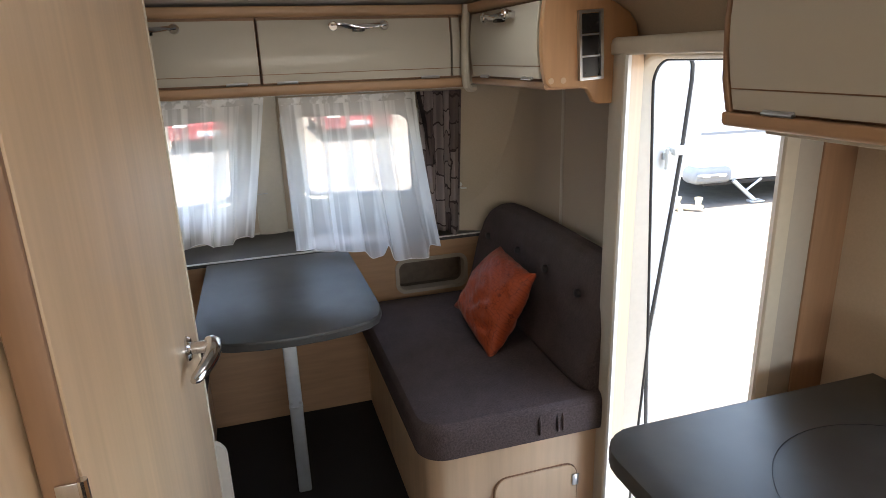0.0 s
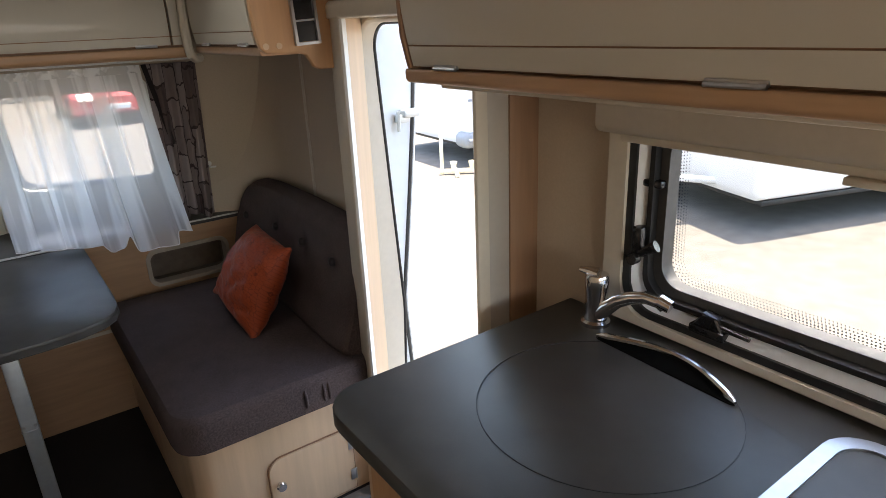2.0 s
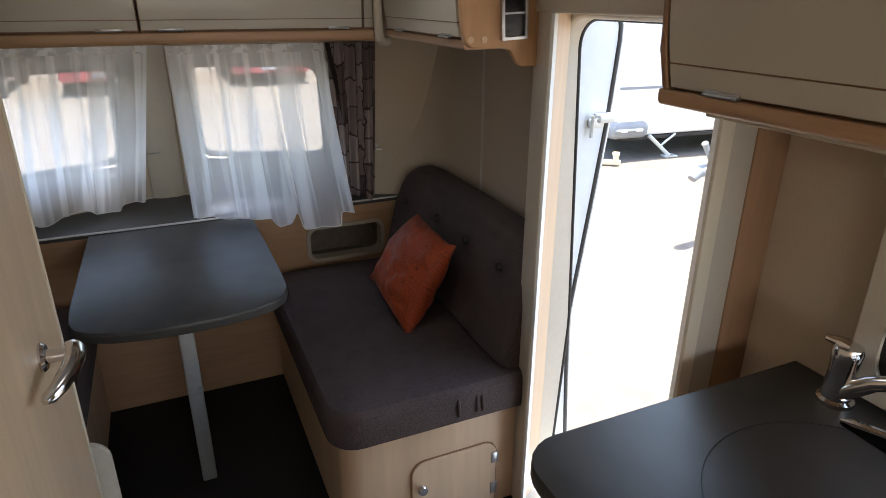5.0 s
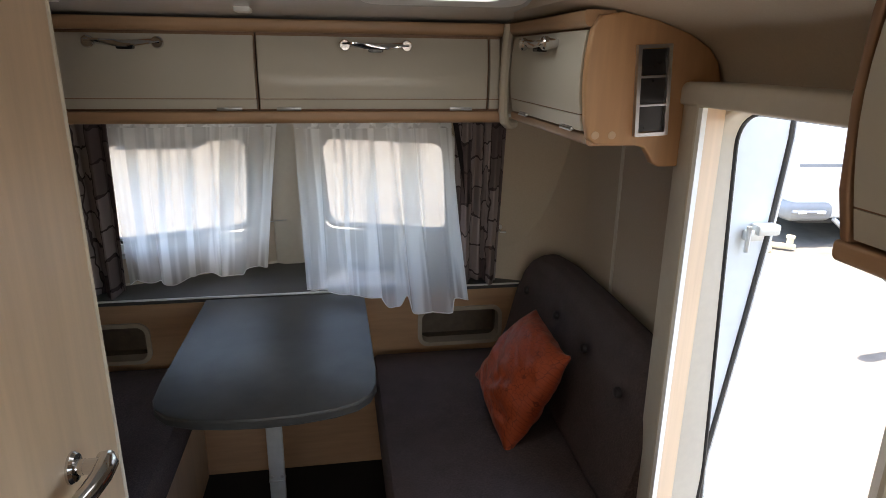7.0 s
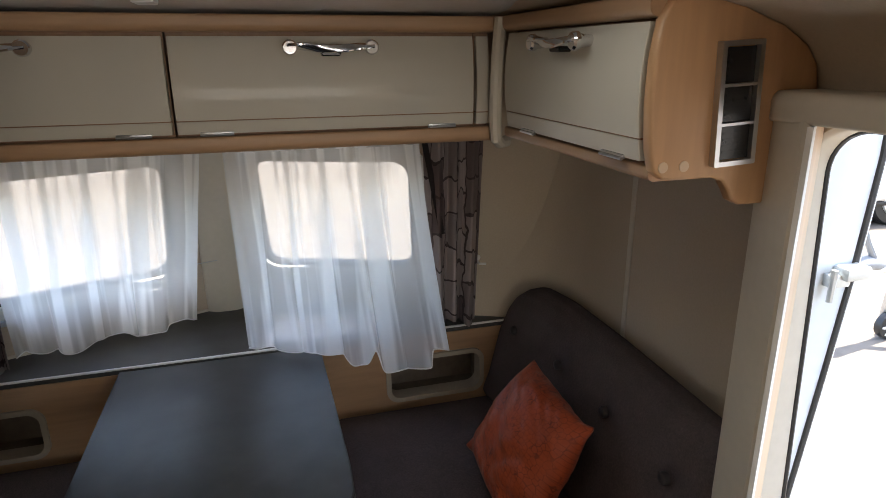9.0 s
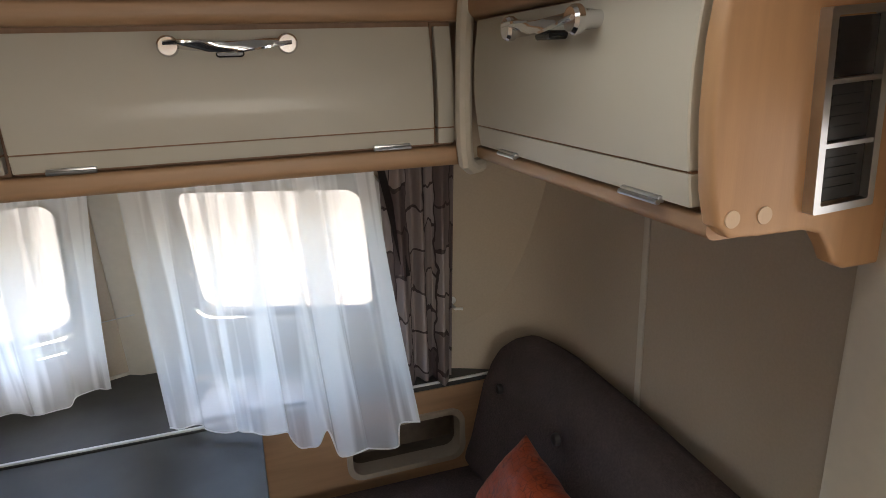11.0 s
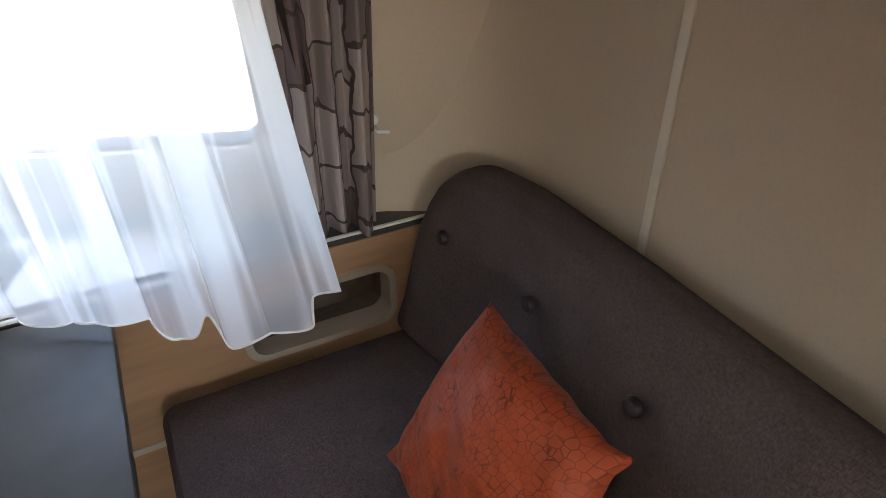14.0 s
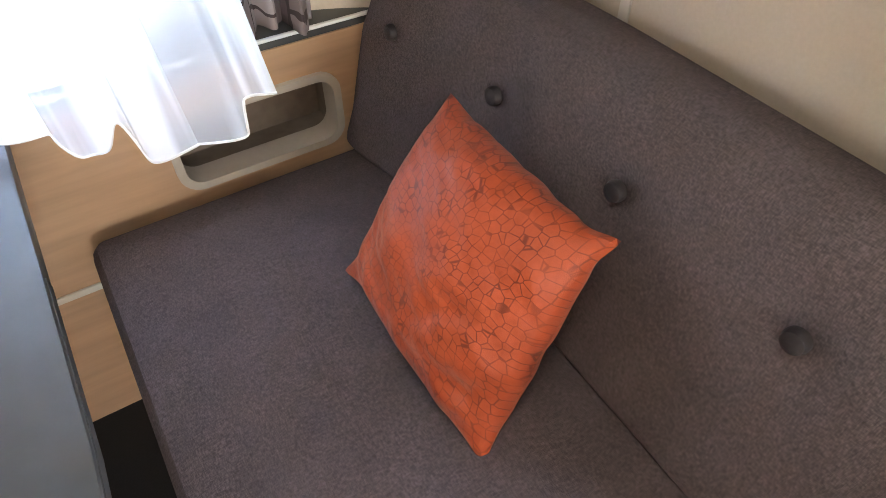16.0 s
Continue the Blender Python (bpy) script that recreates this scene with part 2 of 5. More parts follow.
def glass(name, tint, rough=0.0):
    m = bpy.data.materials.new(name)
    m.use_nodes = True
    n, l, p = nodes_of(m)
    p.inputs["Base Color"].default_value = (*tint, 1)
    p.inputs["Roughness"].default_value = rough
    p.inputs["Transmission Weight"].default_value = 1.0
    p.inputs["IOR"].default_value = 1.05
    return m


PANE = glass("acrylic_pane", (0.825, 0.82, 0.80))


# ---------------------------------------------------------------- shapes
def bm_box(x0, x1, y0, y1, z0, z1, bevel=0.0, seg=2):
    bm = bmesh.new()
    bmesh.ops.create_cube(bm, size=1)
    bmesh.ops.transform(bm, verts=bm.verts, matrix=Matrix.LocRotScale(((x0 + x1) / 2, (y0 + y1) / 2, (z0 + z1) / 2), None, (x1 - x0, y1 - y0, z1 - z0)))
    if bevel:
        bmesh.ops.bevel(bm, geom=bm.edges[:], offset=bevel, segments=seg, profile=0.5, affect='EDGES')
    return bm


def bm_prism(pts, axis, a, b, bevel=0.0, seg=2):
    """A polygon drawn in the two other axes (in x, y, z order), drawn out along axis from a to b."""
    bm = bmesh.new()

    def place(p, q):
        return {"x": (q, p[0], p[1]), "y": (p[0], q, p[1]), "z": (p[0], p[1], q)}[axis]
    lo, hi = [bm.verts.new(place(p, a)) for p in pts], [bm.verts.new(place(p, b)) for p in pts]
    caps = [bm.faces.new(lo), bm.faces.new(hi)]
    for i in range(len(pts)):
        bm.faces.new((lo[i], lo[(i + 1) % len(pts)], hi[(i + 1) % len(pts)], hi[i]))
    bmesh.ops.recalc_face_normals(bm, faces=bm.faces[:])
    if bevel:
        rim = [e for f in caps for e in f.edges]
        bmesh.ops.bevel(bm, geom=rim, offset=bevel, segments=seg, profile=0.5, affect='EDGES')
    return bm


def rrect(u0, u1, v0, v1, r, n=6):
    """A rounded rectangle; r: one radius, or four (lower left, lower right, upper right, upper left)."""
    r = r if isinstance(r, (tuple, list)) else (r,) * 4
    out = []
    for (cu, cv), a0, q in (((u0 + r[0], v0 + r[0]), 180, r[0]), ((u1 - r[1], v0 + r[1]), 270, r[1]), ((u1 - r[2], v1 - r[2]), 0, r[2]), ((u0 + r[3], v1 - r[3]), 90, r[3])):
        for i in range(n + 1):
            a = radians(a0 + 90 * i / n)
            out.append((cu + q * math.cos(a), cv + q * math.sin(a)))
    return out


def bm_ring(outer, inner, t0, t1):
    """A flat ring between two loops with the same count of points, in local x and z, thick from y = t0 to t1."""
    bm = bmesh.new()
    loops = [[bm.verts.new((p[0], t, p[1])) for p in ring] for t in (t0, t1) for ring in (outer, inner)]
    n = len(outer)
    for i in range(n):
        j = (i + 1) % n
        o0, i0, o1, i1 = loops
        for q in ((o0[i], o0[j], i0[j], i0[i]), (o1[j], o1[i], i1[i], i1[j]), (o0[j], o0[i], o1[i], o1[j]), (i0[i], i0[j], i1[j], i1[i])):
            bm.faces.new(q)
    bmesh.ops.remove_doubles(bm, verts=bm.verts[:], dist=1e-5)
    bmesh.ops.recalc_face_normals(bm, faces=bm.faces[:])
    return bm


def bm_wall_hole(o, i, r, t0, t1):
    """A wall panel o = (u0, u1, v0, v1) with a rounded opening i; thick from y = t0 to t1."""
    inner = rrect(*i, r)
    n = len(inner) // 4
    outer = []
    for k, (cu, cv) in enumerate(((o[0], o[2]), (o[1], o[2]), (o[1], o[3]), (o[0], o[3]))):
        for q in range(n):
            p = inner[k * n + q]
            h = n // 2
            if q == h:
                outer.append((cu, cv))
            elif (q < h) == (k % 2 == 0):
                outer.append((cu, p[1]))
            else:
                outer.append((p[0], cv))
    return bm_ring(outer, inner, t0, t1)


def bm_tube(pts, r, seg=8, cap=True):
    """A round bar along pts; r: one radius or one for each point."""
    bm = bmesh.new()
    pts = [Vector(p) for p in pts]
    rs = r if isinstance(r, (list, tuple)) else [r] * len(pts)
    rings, up = [], None
    for k, p in enumerate(pts):
        d = (pts[min(k + 1, len(pts) - 1)] - pts[max(k - 1, 0)]).normalized()
        if up is None:
            up = d.orthogonal().normalized()
        up = (up - d * up.dot(d)).normalized()
        side = d.cross(up)
        rings.append([bm.verts.new(p + (up * math.cos(2 * math.pi * i / seg) + side * math.sin(2 * math.pi * i / seg)) * rs[k]) for i in range(seg)])
    for a, b in zip(rings, rings[1:]):
        for i in range(seg):
            bm.faces.new((a[i], a[(i + 1) % seg], b[(i + 1) % seg], b[i]))
    if cap:
        bm.faces.new(rings[0][::-1])
        bm.faces.new(rings[-1])
    bmesh.ops.recalc_face_normals(bm, faces=bm.faces[:])
    return bm


def bm_lathe(profile, axis_at, axis="z", seg=20):
    """A turned body: profile of (radius, along) about an axis through axis_at."""
    bm = bmesh.new()
    rings = []
    for r, h in profile:
        ring = []
        for i in range(seg):
            a = 2 * math.pi * i / seg
            c, s = max(r, 1e-5) * math.cos(a), max(r, 1e-5) * math.sin(a)
            off = {"z": (c, s, h), "y": (c, h, s), "x": (h, c, s)}[axis]
            ring.append(bm.verts.new(Vector(axis_at) + Vector(off)))
        rings.append(ring)
    for a, b in zip(rings, rings[1:]):
        for i in range(seg):
            bm.faces.new((a[i], a[(i + 1) % seg], b[(i + 1) % seg], b[i]))
    bm.faces.new(rings[0][::-1])
    bm.faces.new(rings[-1])
    bmesh.ops.recalc_face_normals(bm, faces=bm.faces[:])
    return bm


def bm_sheet(fn, nu, nv):
    """A cloth or shell: fn(u, v) with u, v from 0 to 1, with its UVs."""
    bm = bmesh.new()
    uv = bm.loops.layers.uv.new("UVMap")
    g = [[bm.verts.new(fn(i / nu, j / nv)) for i in range(nu + 1)] for j in range(nv + 1)]
    for j in range(nv):
        for i in range(nu):
            f = bm.faces.new((g[j][i], g[j][i + 1], g[j + 1][i + 1], g[j + 1][i]))
            for lp, (a, b) in zip(f.loops, ((i, j), (i + 1, j), (i + 1, j + 1), (i, j + 1))):
                lp[uv].uv = (a / nu, b / nv)
    return bm


def joined(*bms):
    out = bmesh.new()
    for b in bms:
        me = bpy.data.meshes.new("tmp")
        b.to_mesh(me)
        out.from_mesh(me)
        b.free()
        bpy.data.meshes.remove(me)
    return out


def moved(bm, m):
    bmesh.ops.transform(bm, verts=bm.verts, matrix=m)
    return bm


def mesh_of(name, bm, material, smooth=True):
    me = bpy.data.meshes.new(name)
    bm.to_mesh(me)
    bm.free()
    me.materials.append(material)
    if smooth:
        me.shade_smooth()
        me.set_sharp_from_angle(angle=radians(32))
    return me


def part(name, bm, material, parent, label="", smooth=True):
    ob = new(name, mesh_of(name, bm, material, smooth))
    ob.parent = parent
    if parent is not None:
        ob.matrix_parent_inverse = parent.matrix_world.inverted() if parent.type == 'EMPTY' else Matrix()
    return tagged(ob, label=label)


def thing(name, at, label, category, group="", kind=""):
    """An Empty at the thing's base; its parts are given in world metres."""
    ob = new(name)
    ob.empty_display_size = 0.05
    ob.location = at
    ob.matrix_world = Matrix.Translation(at)
    return tagged(ob, label, category, group, kind)


def single(name, bm, material, label, category, group="", kind="", smooth=True):
    return tagged(new(name, mesh_of(name, bm, material, smooth)), label, category, group, kind)


def structure(name, bm, material, label="", smooth=True, category=""):
    return tagged(new(name, mesh_of(name, bm, material, smooth)), label, category, "", "structure")


# ---------------------------------------------------------------- setting
CX = 0.40            # middle line of the caravan
WALL_R, WALL_L, KITCHEN_R = 1.444, -0.644, 1.480
BACK = -1.75
GROUND_Z = -0.38

structure("ground", bm_sheet(lambda u, v: ((u - 0.5) * 4000, (v - 0.5) * 4000, GROUND_Z), 8, 8), GROUND, "sunlit pale sandy ground of a sales yard", category="ground")
structure("floor", bm_box(WALL_L, WALL_R, BACK, 2.66, -0.06, 0.0), CARPET, "dark carpet over the caravan floor", category="floor")
structure("door_floor", bm_box(0.80, 1.50, 0.93, 1.62, 0.001, 0.006, 0.002), FLOOR_LINO, "grey lino at the entrance door", category="floor")

# side wall with the door gap and the kitchen window
structure("wall_east_bench", bm_box(WALL_R, WALL_R + 0.05, 1.7, 2.46, -0.06, 1.9), BEIGE, "beige vinyl-lined caravan side wall", category="wall")
RIGHT = pose(KITCHEN_R, 0, 0, 0, 0, -90)      # local x runs to -y, local y to +x
structure("wall_east_kitchen", moved(bm_wall_hole((-1.05, 1.80, -0.06, 1.9), (-0.785, 0.50, 0.905, 1.340), 0.07, 0.0, 0.05), RIGHT), BEIGE, "beige vinyl-lined caravan side wall with a kitchen window", category="wall")
structure("wall_east_over_door", bm_box(WALL_R, WALL_R + 0.05, 1.05, 1.64, 1.50, 1.9), BEIGE, "beige wall above the entrance door", category="wall")
structure("wall_west", bm_box(WALL_L - 0.05, WALL_L, BACK, 3.2, -0.06, 2.05), BEIGE, "beige vinyl-lined caravan side wall", category="wall")
structure("wall_south", bm_wall_hole((WALL_L - 0.05, KITCHEN_R + 0.05, -0.06, 2.05), (0.10, 1.40, 1.03, 1.57), 0.06, BACK - 0.05, BACK), BEIGE, "beige rear wall with a window", category="wall")
# ceiling: low over the end lockers, higher in the aisle
def ceiling_z(y):
    """Low over the end lockers, higher in the aisle."""
    pts = ((BACK, 1.97), (0.9, 1.95), (1.15, 1.86), (1.42, 1.76), (1.90, 1.690), (2.20, 1.676), (2.95, 1.67))
    for (a, za), (b, zb) in zip(pts, pts[1:]):
        if y <= b:
            return za + (zb - za) * (y - a) / (b - a)
    return pts[-1][1]


def ceiling_strip(x0, x1, y0, y1, n):
    ys = [y0 + (y1 - y0) * k / n for k in range(n + 1)]
    return bm_prism([(y, ceiling_z(y)) for y in ys] + [(y, ceiling_z(y) + 0.05) for y in ys[::-1]], "x", x0, x1)


ROOF = (0.70, 0.97, 1.48, 1.85)      # rooflight: x, x, y, y
structure("ceiling", joined(ceiling_strip(WALL_L, ROOF[0], BACK, 2.95, 40), ceiling_strip(ROOF[1], KITCHEN_R + 0.05, BACK, 2.95, 40), ceiling_strip(ROOF[0], ROOF[1], BACK, ROOF[2], 30), ceiling_strip(ROOF[0], ROOF[1], ROOF[3], 2.95, 12)), CEIL, "smooth pale grey ceiling lining", category="ceiling")
roof = thing("window_4", (0.76, 1.66, 1.70), "white-framed rooflight closed by an added opaque cap", "window", kind="structure")
tilt = Matrix.Translation((0, 1.69, 1.727)) @ Matrix.Rotation(math.atan2(ceiling_z(1.875) - ceiling_z(1.50), 0.375), 4, 'X') @ Matrix.Translation((0, -1.69, 0))
flat = Matrix(((1, 0, 0, 0), (0, 0, 1, 0), (0, 1, 0, 0), (0, 0, 0, 1)))
part("frame", moved(moved(bm_ring(rrect(ROOF[0] - 0.04, ROOF[1] + 0.04, ROOF[2] - 0.04, ROOF[3] + 0.04, 0.05), rrect(ROOF[0] + 0.01, ROOF[1] - 0.01, ROOF[2] + 0.01, ROOF[3] - 0.01, 0.04), -0.014, 0.06), flat), tilt), WHITE, roof)
lamp_roof = bpy.data.lights.new("rooflight_daylight", 'AREA')
lamp_roof.shape, lamp_roof.size, lamp_roof.size_y, lamp_roof.energy, lamp_roof.color = 'RECTANGLE', 0.26, 0.36, ROOF_W, (0.93, 0.97, 1.0)
lr = new("rooflight_daylight", lamp_roof)
lr.matrix_world = Matrix.Translation((0.835, 1.665, 1.80))
# added opaque cap, out of view, blocks the sun; the lamp below gives the daylight
sun_cap = rrect(ROOF[0] - 0.05, ROOF[1] + 0.05, ROOF[2] - 0.05, ROOF[3] + 0.05, 0.06)
part("sun_cap", joined(bm_prism(sun_cap, "z", 1.845, 1.86), moved(bm_ring(sun_cap, rrect(ROOF[0] - 0.03, ROOF[1] + 0.03, ROOF[2] - 0.03, ROOF[3] + 0.03, 0.05), 1.718, 1.845), flat)), WHITE, roof, "unseen opaque white cap that keeps the sun out")
lamp_rear = bpy.data.lights.new("rear_window_daylight", 'AREA')
lamp_rear.shape, lamp_rear.size, lamp_rear.size_y, lamp_rear.energy, lamp_rear.color = 'RECTANGLE', 1.25, 0.50, REAR_W, (1.0, 0.97, 0.92)
lw = new("rear_window_daylight", lamp_rear)
lw.matrix_world = look((0.75, BACK + 0.01, 1.30), (0.75, 2.0, 1.20))
cove = [(1.50, 1.535), (1.372, 1.535), (1.364, 1.565), (1.345, 1.593), (1.310, 1.618), (1.24, 1.645), (1.14, 1.668), (1.04, 1.684), (1.02, 1.71), (1.02, 1.99), (1.50, 1.99)]
structure("ceiling_cove", bm_prism(cove, "y", BACK, 2.5), BEIGE, "beige curved lining between side wall and ceiling", category="ceiling")

# end wall: two leaning halves that meet in a shallow point
SLANT, LEANING = 0.39, 0.20
U = Vector((1, -SLANT, 0)).normalized()


def end_frame(side):
    """Pose of the window plane: local x outwards from the middle, local z up the slope, local y out of the caravan."""
    u = Vector((U.x * side, U.y, 0))
    n = Vector((SLANT * side, 1, LEANING)).normalized()
    v = n.cross(u) if side < 0 else u.cross(n)
    v = v if v.z > 0 else -v
    m = Matrix((u, n, v)).transposed().to_4x4()
    m.translation = (CX, 3.07, 0.74)
    return m


WIN = (0.15, 0.70, 0.155, 0.575)      # opening in the slope's own metres: along, along, up, up
for side, tag in ((1, "east"), (-1, "west")):
    e = end_frame(side)
    bm = moved(bm_wall_hole((-0.02, 1.30, -0.80, 1.10), WIN, 0.06, 0.0, 0.045), e)
    bmesh.ops.recalc_face_normals(bm, faces=bm.faces[:])
    structure("wall_north_" + tag, bm, BEIGE, "beige lining of the bowed end wall with a window", category="wall")
    w = thing("window_" + ("1" if side > 0 else "2"), e @ Vector((0.44, 0.0, 0.2)), "rounded acrylic end window in a pale plastic frame", "window", kind="structure")
    o, i = rrect(WIN[0] - 0.03, WIN[1] + 0.03, WIN[2] - 0.03, WIN[3] + 0.03, 0.08), rrect(WIN[0] + 0.02, WIN[1] - 0.02, WIN[2] + 0.02, WIN[3] - 0.02, 0.05)
    part("window_frame", moved(bm_ring(o, i, -0.014, 0.03), e), WHITE, w)
    o2, i2 = rrect(WIN[0] + 0.018, WIN[1] - 0.018, WIN[2] + 0.018, WIN[3] - 0.018, 0.052), rrect(WIN[0] + 0.03, WIN[1] - 0.03, WIN[2] + 0.03, WIN[3] - 0.03, 0.045)
    part("seal", moved(bm_ring(o2, i2, 0.0, 0.034), e), BLACK, w, "black rubber seal")
    pane = part("pane", moved(bm_prism(rrect(WIN[0] + 0.022, WIN[1] - 0.022, WIN[2] + 0.022, WIN[3] - 0.022, 0.05), "y", 0.036, 0.040), e), PANE, w)
    pane.visible_shadow = False
    lx, lz = WIN[0] + 0.028, 0.31
    part("window_latch", moved(joined(bm_box(lx - 0.008, lx + 0.012, -0.026, -0.010, lz - 0.02, lz + 0.02, 0.004), bm_tube([(lx, -0.026, lz + 0.01), (lx + 0.008, -0.036, lz - 0.01), (lx + 0.006, -0.034, lz - 0.055)], 0.005)), e), VAN_GREY, w, "grey latch")
    rail = part("frame_rail", moved(bm_box(WIN[0] + 0.03, WIN[1] - 0.03, -0.024, -0.013, WIN[2] - 0.032, WIN[2] - 0.014, 0.003), e), ALU, w, "aluminium blind rail")

# rounded post between the two windows
structure("window_post", moved(bm_prism([(-0.075, 0.02), (-0.06, -0.015), (-0.03, -0.03), (0.03, -0.03), (0.06, -0.015), (0.075, 0.02)], "z", 0.0, 0.75), Matrix.Translation((CX, 3.05, 0.74)) @ Matrix.Rotation(math.atan(LEANING), 4, 'X')), TRIM, "pale rounded post between the end windows", category="trim")
structure("wall_seam", bm_box(WALL_R - 0.004, WALL_R + 0.002, 2.192, 2.209, 0.5, 1.5, 0.0015), SEAM, "pale vertical joint strip on the side wall", category="trim")
def corner_arc(n=14):
    """Plan of the rounded lining from the side wall into the end wall."""
    a, b, c = Vector((WALL_R, 2.44)), Vector((WALL_R - 0.004, 2.66)), Vector((1.16, 2.745))
    return [tuple(a * (1 - q) ** 2 + b * 2 * q * (1 - q) + c * q * q) for q in [k / n for k in range(n + 1)]]


structure("wall_corner", bm_prism(corner_arc() + [(1.16, 2.9), (WALL_R + 0.05, 2.9), (WALL_R + 0.05, 2.44)], "z", 0.738, 1.50), BEIGE, "beige rounded lining in the corner", category="wall")

# panel under the windows with two open pockets, and the shelf over it
PAN = 2.660
HOLE = (0.494, 0.808, 0.510, 0.650)


def pocket_panel(side):
    a, b = (CX, WALL_R) if side > 0 else (WALL_L, CX)
    i = (CX + HOLE[0], CX + HOLE[1]) if side > 0 else (CX - HOLE[1], CX - HOLE[0])
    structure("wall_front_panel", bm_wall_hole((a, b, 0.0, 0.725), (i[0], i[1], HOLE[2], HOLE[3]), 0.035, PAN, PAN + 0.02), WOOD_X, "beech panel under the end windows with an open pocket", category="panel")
    p = thing("storage_pocket", ((i[0] + i[1]) / 2, PAN, HOLE[2]), "brown-grey open pocket with a pale rounded plastic rim", "storage pocket", "pockets under the windows")
    part("rim", bm_ring(rrect(i[0] - 0.009, i[1] + 0.009, HOLE[2] - 0.009, HOLE[3] + 0.009, 0.042), rrect(i[0] + 0.006, i[1] - 0.006, HOLE[2] + 0.006, HOLE[3] - 0.006, 0.032), PAN - 0.010, PAN + 0.045), RIM, p)
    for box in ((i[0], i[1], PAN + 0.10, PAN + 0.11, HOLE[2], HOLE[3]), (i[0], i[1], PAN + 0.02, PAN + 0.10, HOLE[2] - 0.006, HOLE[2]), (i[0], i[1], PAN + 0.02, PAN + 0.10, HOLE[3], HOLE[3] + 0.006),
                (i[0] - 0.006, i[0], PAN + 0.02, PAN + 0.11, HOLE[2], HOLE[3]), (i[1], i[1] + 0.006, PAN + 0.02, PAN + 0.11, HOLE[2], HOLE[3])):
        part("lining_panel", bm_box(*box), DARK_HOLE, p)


pocket_panel(1)
pocket_panel(-1)
structure("panel_joint_strip", bm_box(CX - 0.3, CX + 0.36, PAN - 0.006, PAN, 0.36, 0.375, 0.002), TRIM, "pale joint strip on the beech panel", category="trim")
shelf = thing("window_shelf", (CX, 2.8, 0.725), "anthracite laminate shelf under the end windows with a pale edge", "shelf")
shelf_pts = [(WALL_L, 2.672), (WALL_R, 2.672), (WALL_R, 2.70), (CX, 3.12), (WALL_L, 2.70)]
part("board", bm_prism(shelf_pts, "z", 0.725, 0.742), HPL, shelf)
part("front_edge", bm_box(WALL_L, WALL_R, 2.664, 2.672, 0.737, 0.7435, 0.002), WHITE, shelf, "pale top edge strip")
part("front_lipping", bm_box(WALL_L, WALL_R, 2.665, 2.672, 0.712, 0.7368, 0.002), HPL, shelf)
part("lower_strip", bm_box(WALL_L, WALL_R, 2.6645, 2.672, 0.706, 0.7118, 0.002), ALU, shelf, "slim metal strip")
part("back_bead", joined(*[bm_tube([(CX, 3.065, 0.745), (CX + s * 0.84, 3.065 - 0.84 * SLANT, 0.745)], 0.006) for s in (1, -1)]), TRIM, shelf, "pale sealing bead")

# ---------------------------------------------------------------- door surround and partitions
door = thing("door_1", (1.36, 1.30, 0.0), "open caravan entrance with a pale rounded surround", "door", kind="structure")
part("jamb", bm_prism([(1.292, 1.650), (1.283, 1.582), (1.280, 1.570), (1.284, 1.563), (1.303, 1.577), (1.378, 1.6305), (1.379, 1.662), (1.300, 1.660)], "z", 0.0, 1.50), TRIM, door)
part("header", bm_prism(rrect(1.281, 1.445, 1.494, 1.538, (0.006, 0.004, 0.004, 0.016), 4), "y", 0.99, 1.655, 0.006), TRIM, door)
part("jamb_lining", bm_prism([(1.303, 1.5735), (1.378, 1.6255), (1.379, 1.630), (1.306, 1.579)], "z", 0.0, 1.4925), WOOD_V, door, "pale beech jamb lining")
part("edge_strip", bm_prism([(1.2795, 1.562), (1.284, 1.5555), (1.3025, 1.5685), (1.3025, 1.5755), (1.284, 1.5625)], "z", 0.0, 1.4925), WHITE, door, "glossy white edge strip")
part("near_jamb", bm_prism([(1.303, 1.054), (1.305, 1.048), (1.310, 1.046), (1.334, 1.046), (1.336, 1.090), (1.330, 1.090)], "z", 0.0, 1.4935), TRIM, door)
part("shaded_strip", bm_prism(rrect(1.3345, 1.396, 1.049, 1.090, 0.003, 2), "z", 0.0, 1.4935), SHADE_TRIM, door, "moulded trim strip with shade put into its colour")
part("wood_strip", bm_box(1.3965, 1.500, 1.046, 1.090, 0.0, 1.4935, 0.003), BROWN, door, "brown wood strip")
part("threshold", bm_box(1.298, 1.55, 1.06, 1.66, 0.007, 0.03, 0.006), ALU, door, "aluminium threshold")


def bulge(z):
    """How far the outer skin stands out from the upper side wall, widest at the waist."""
    return 0.028 - 0.046 * (z - 0.6) / 0.88 if z > 0.6 else 0.028 - 0.03 * (0.6 - z) / 0.6


zs = [0.0, 0.2, 0.4, 0.58, 0.62, 0.8, 1.0, 1.2, 1.35, 1.42, 1.46, 1.485]


def reveal_path():
    """Inner line of the moulded door opening with rounded upper corners, and the straight outer line that goes with it."""
    inner = [(1.656, z) for z in zs[:9]]
    outer = [(1.699, z) for z in zs[:9]]
    for cy, first in ((1.580, 0), (1.142, 90)):
        for k in range(9):
            a = radians(first + k * 90 / 8)
            inner.append((cy + 0.076 * math.cos(a), 1.404 + 0.076 * math.sin(a)))
            outer.append((1.699 if first == 0 else 1.055, 1.4935))
    inner += [(1.066, z) for z in zs[8::-1]]
    outer += [(1.055, z) for z in zs[8::-1]]
    return inner, outer


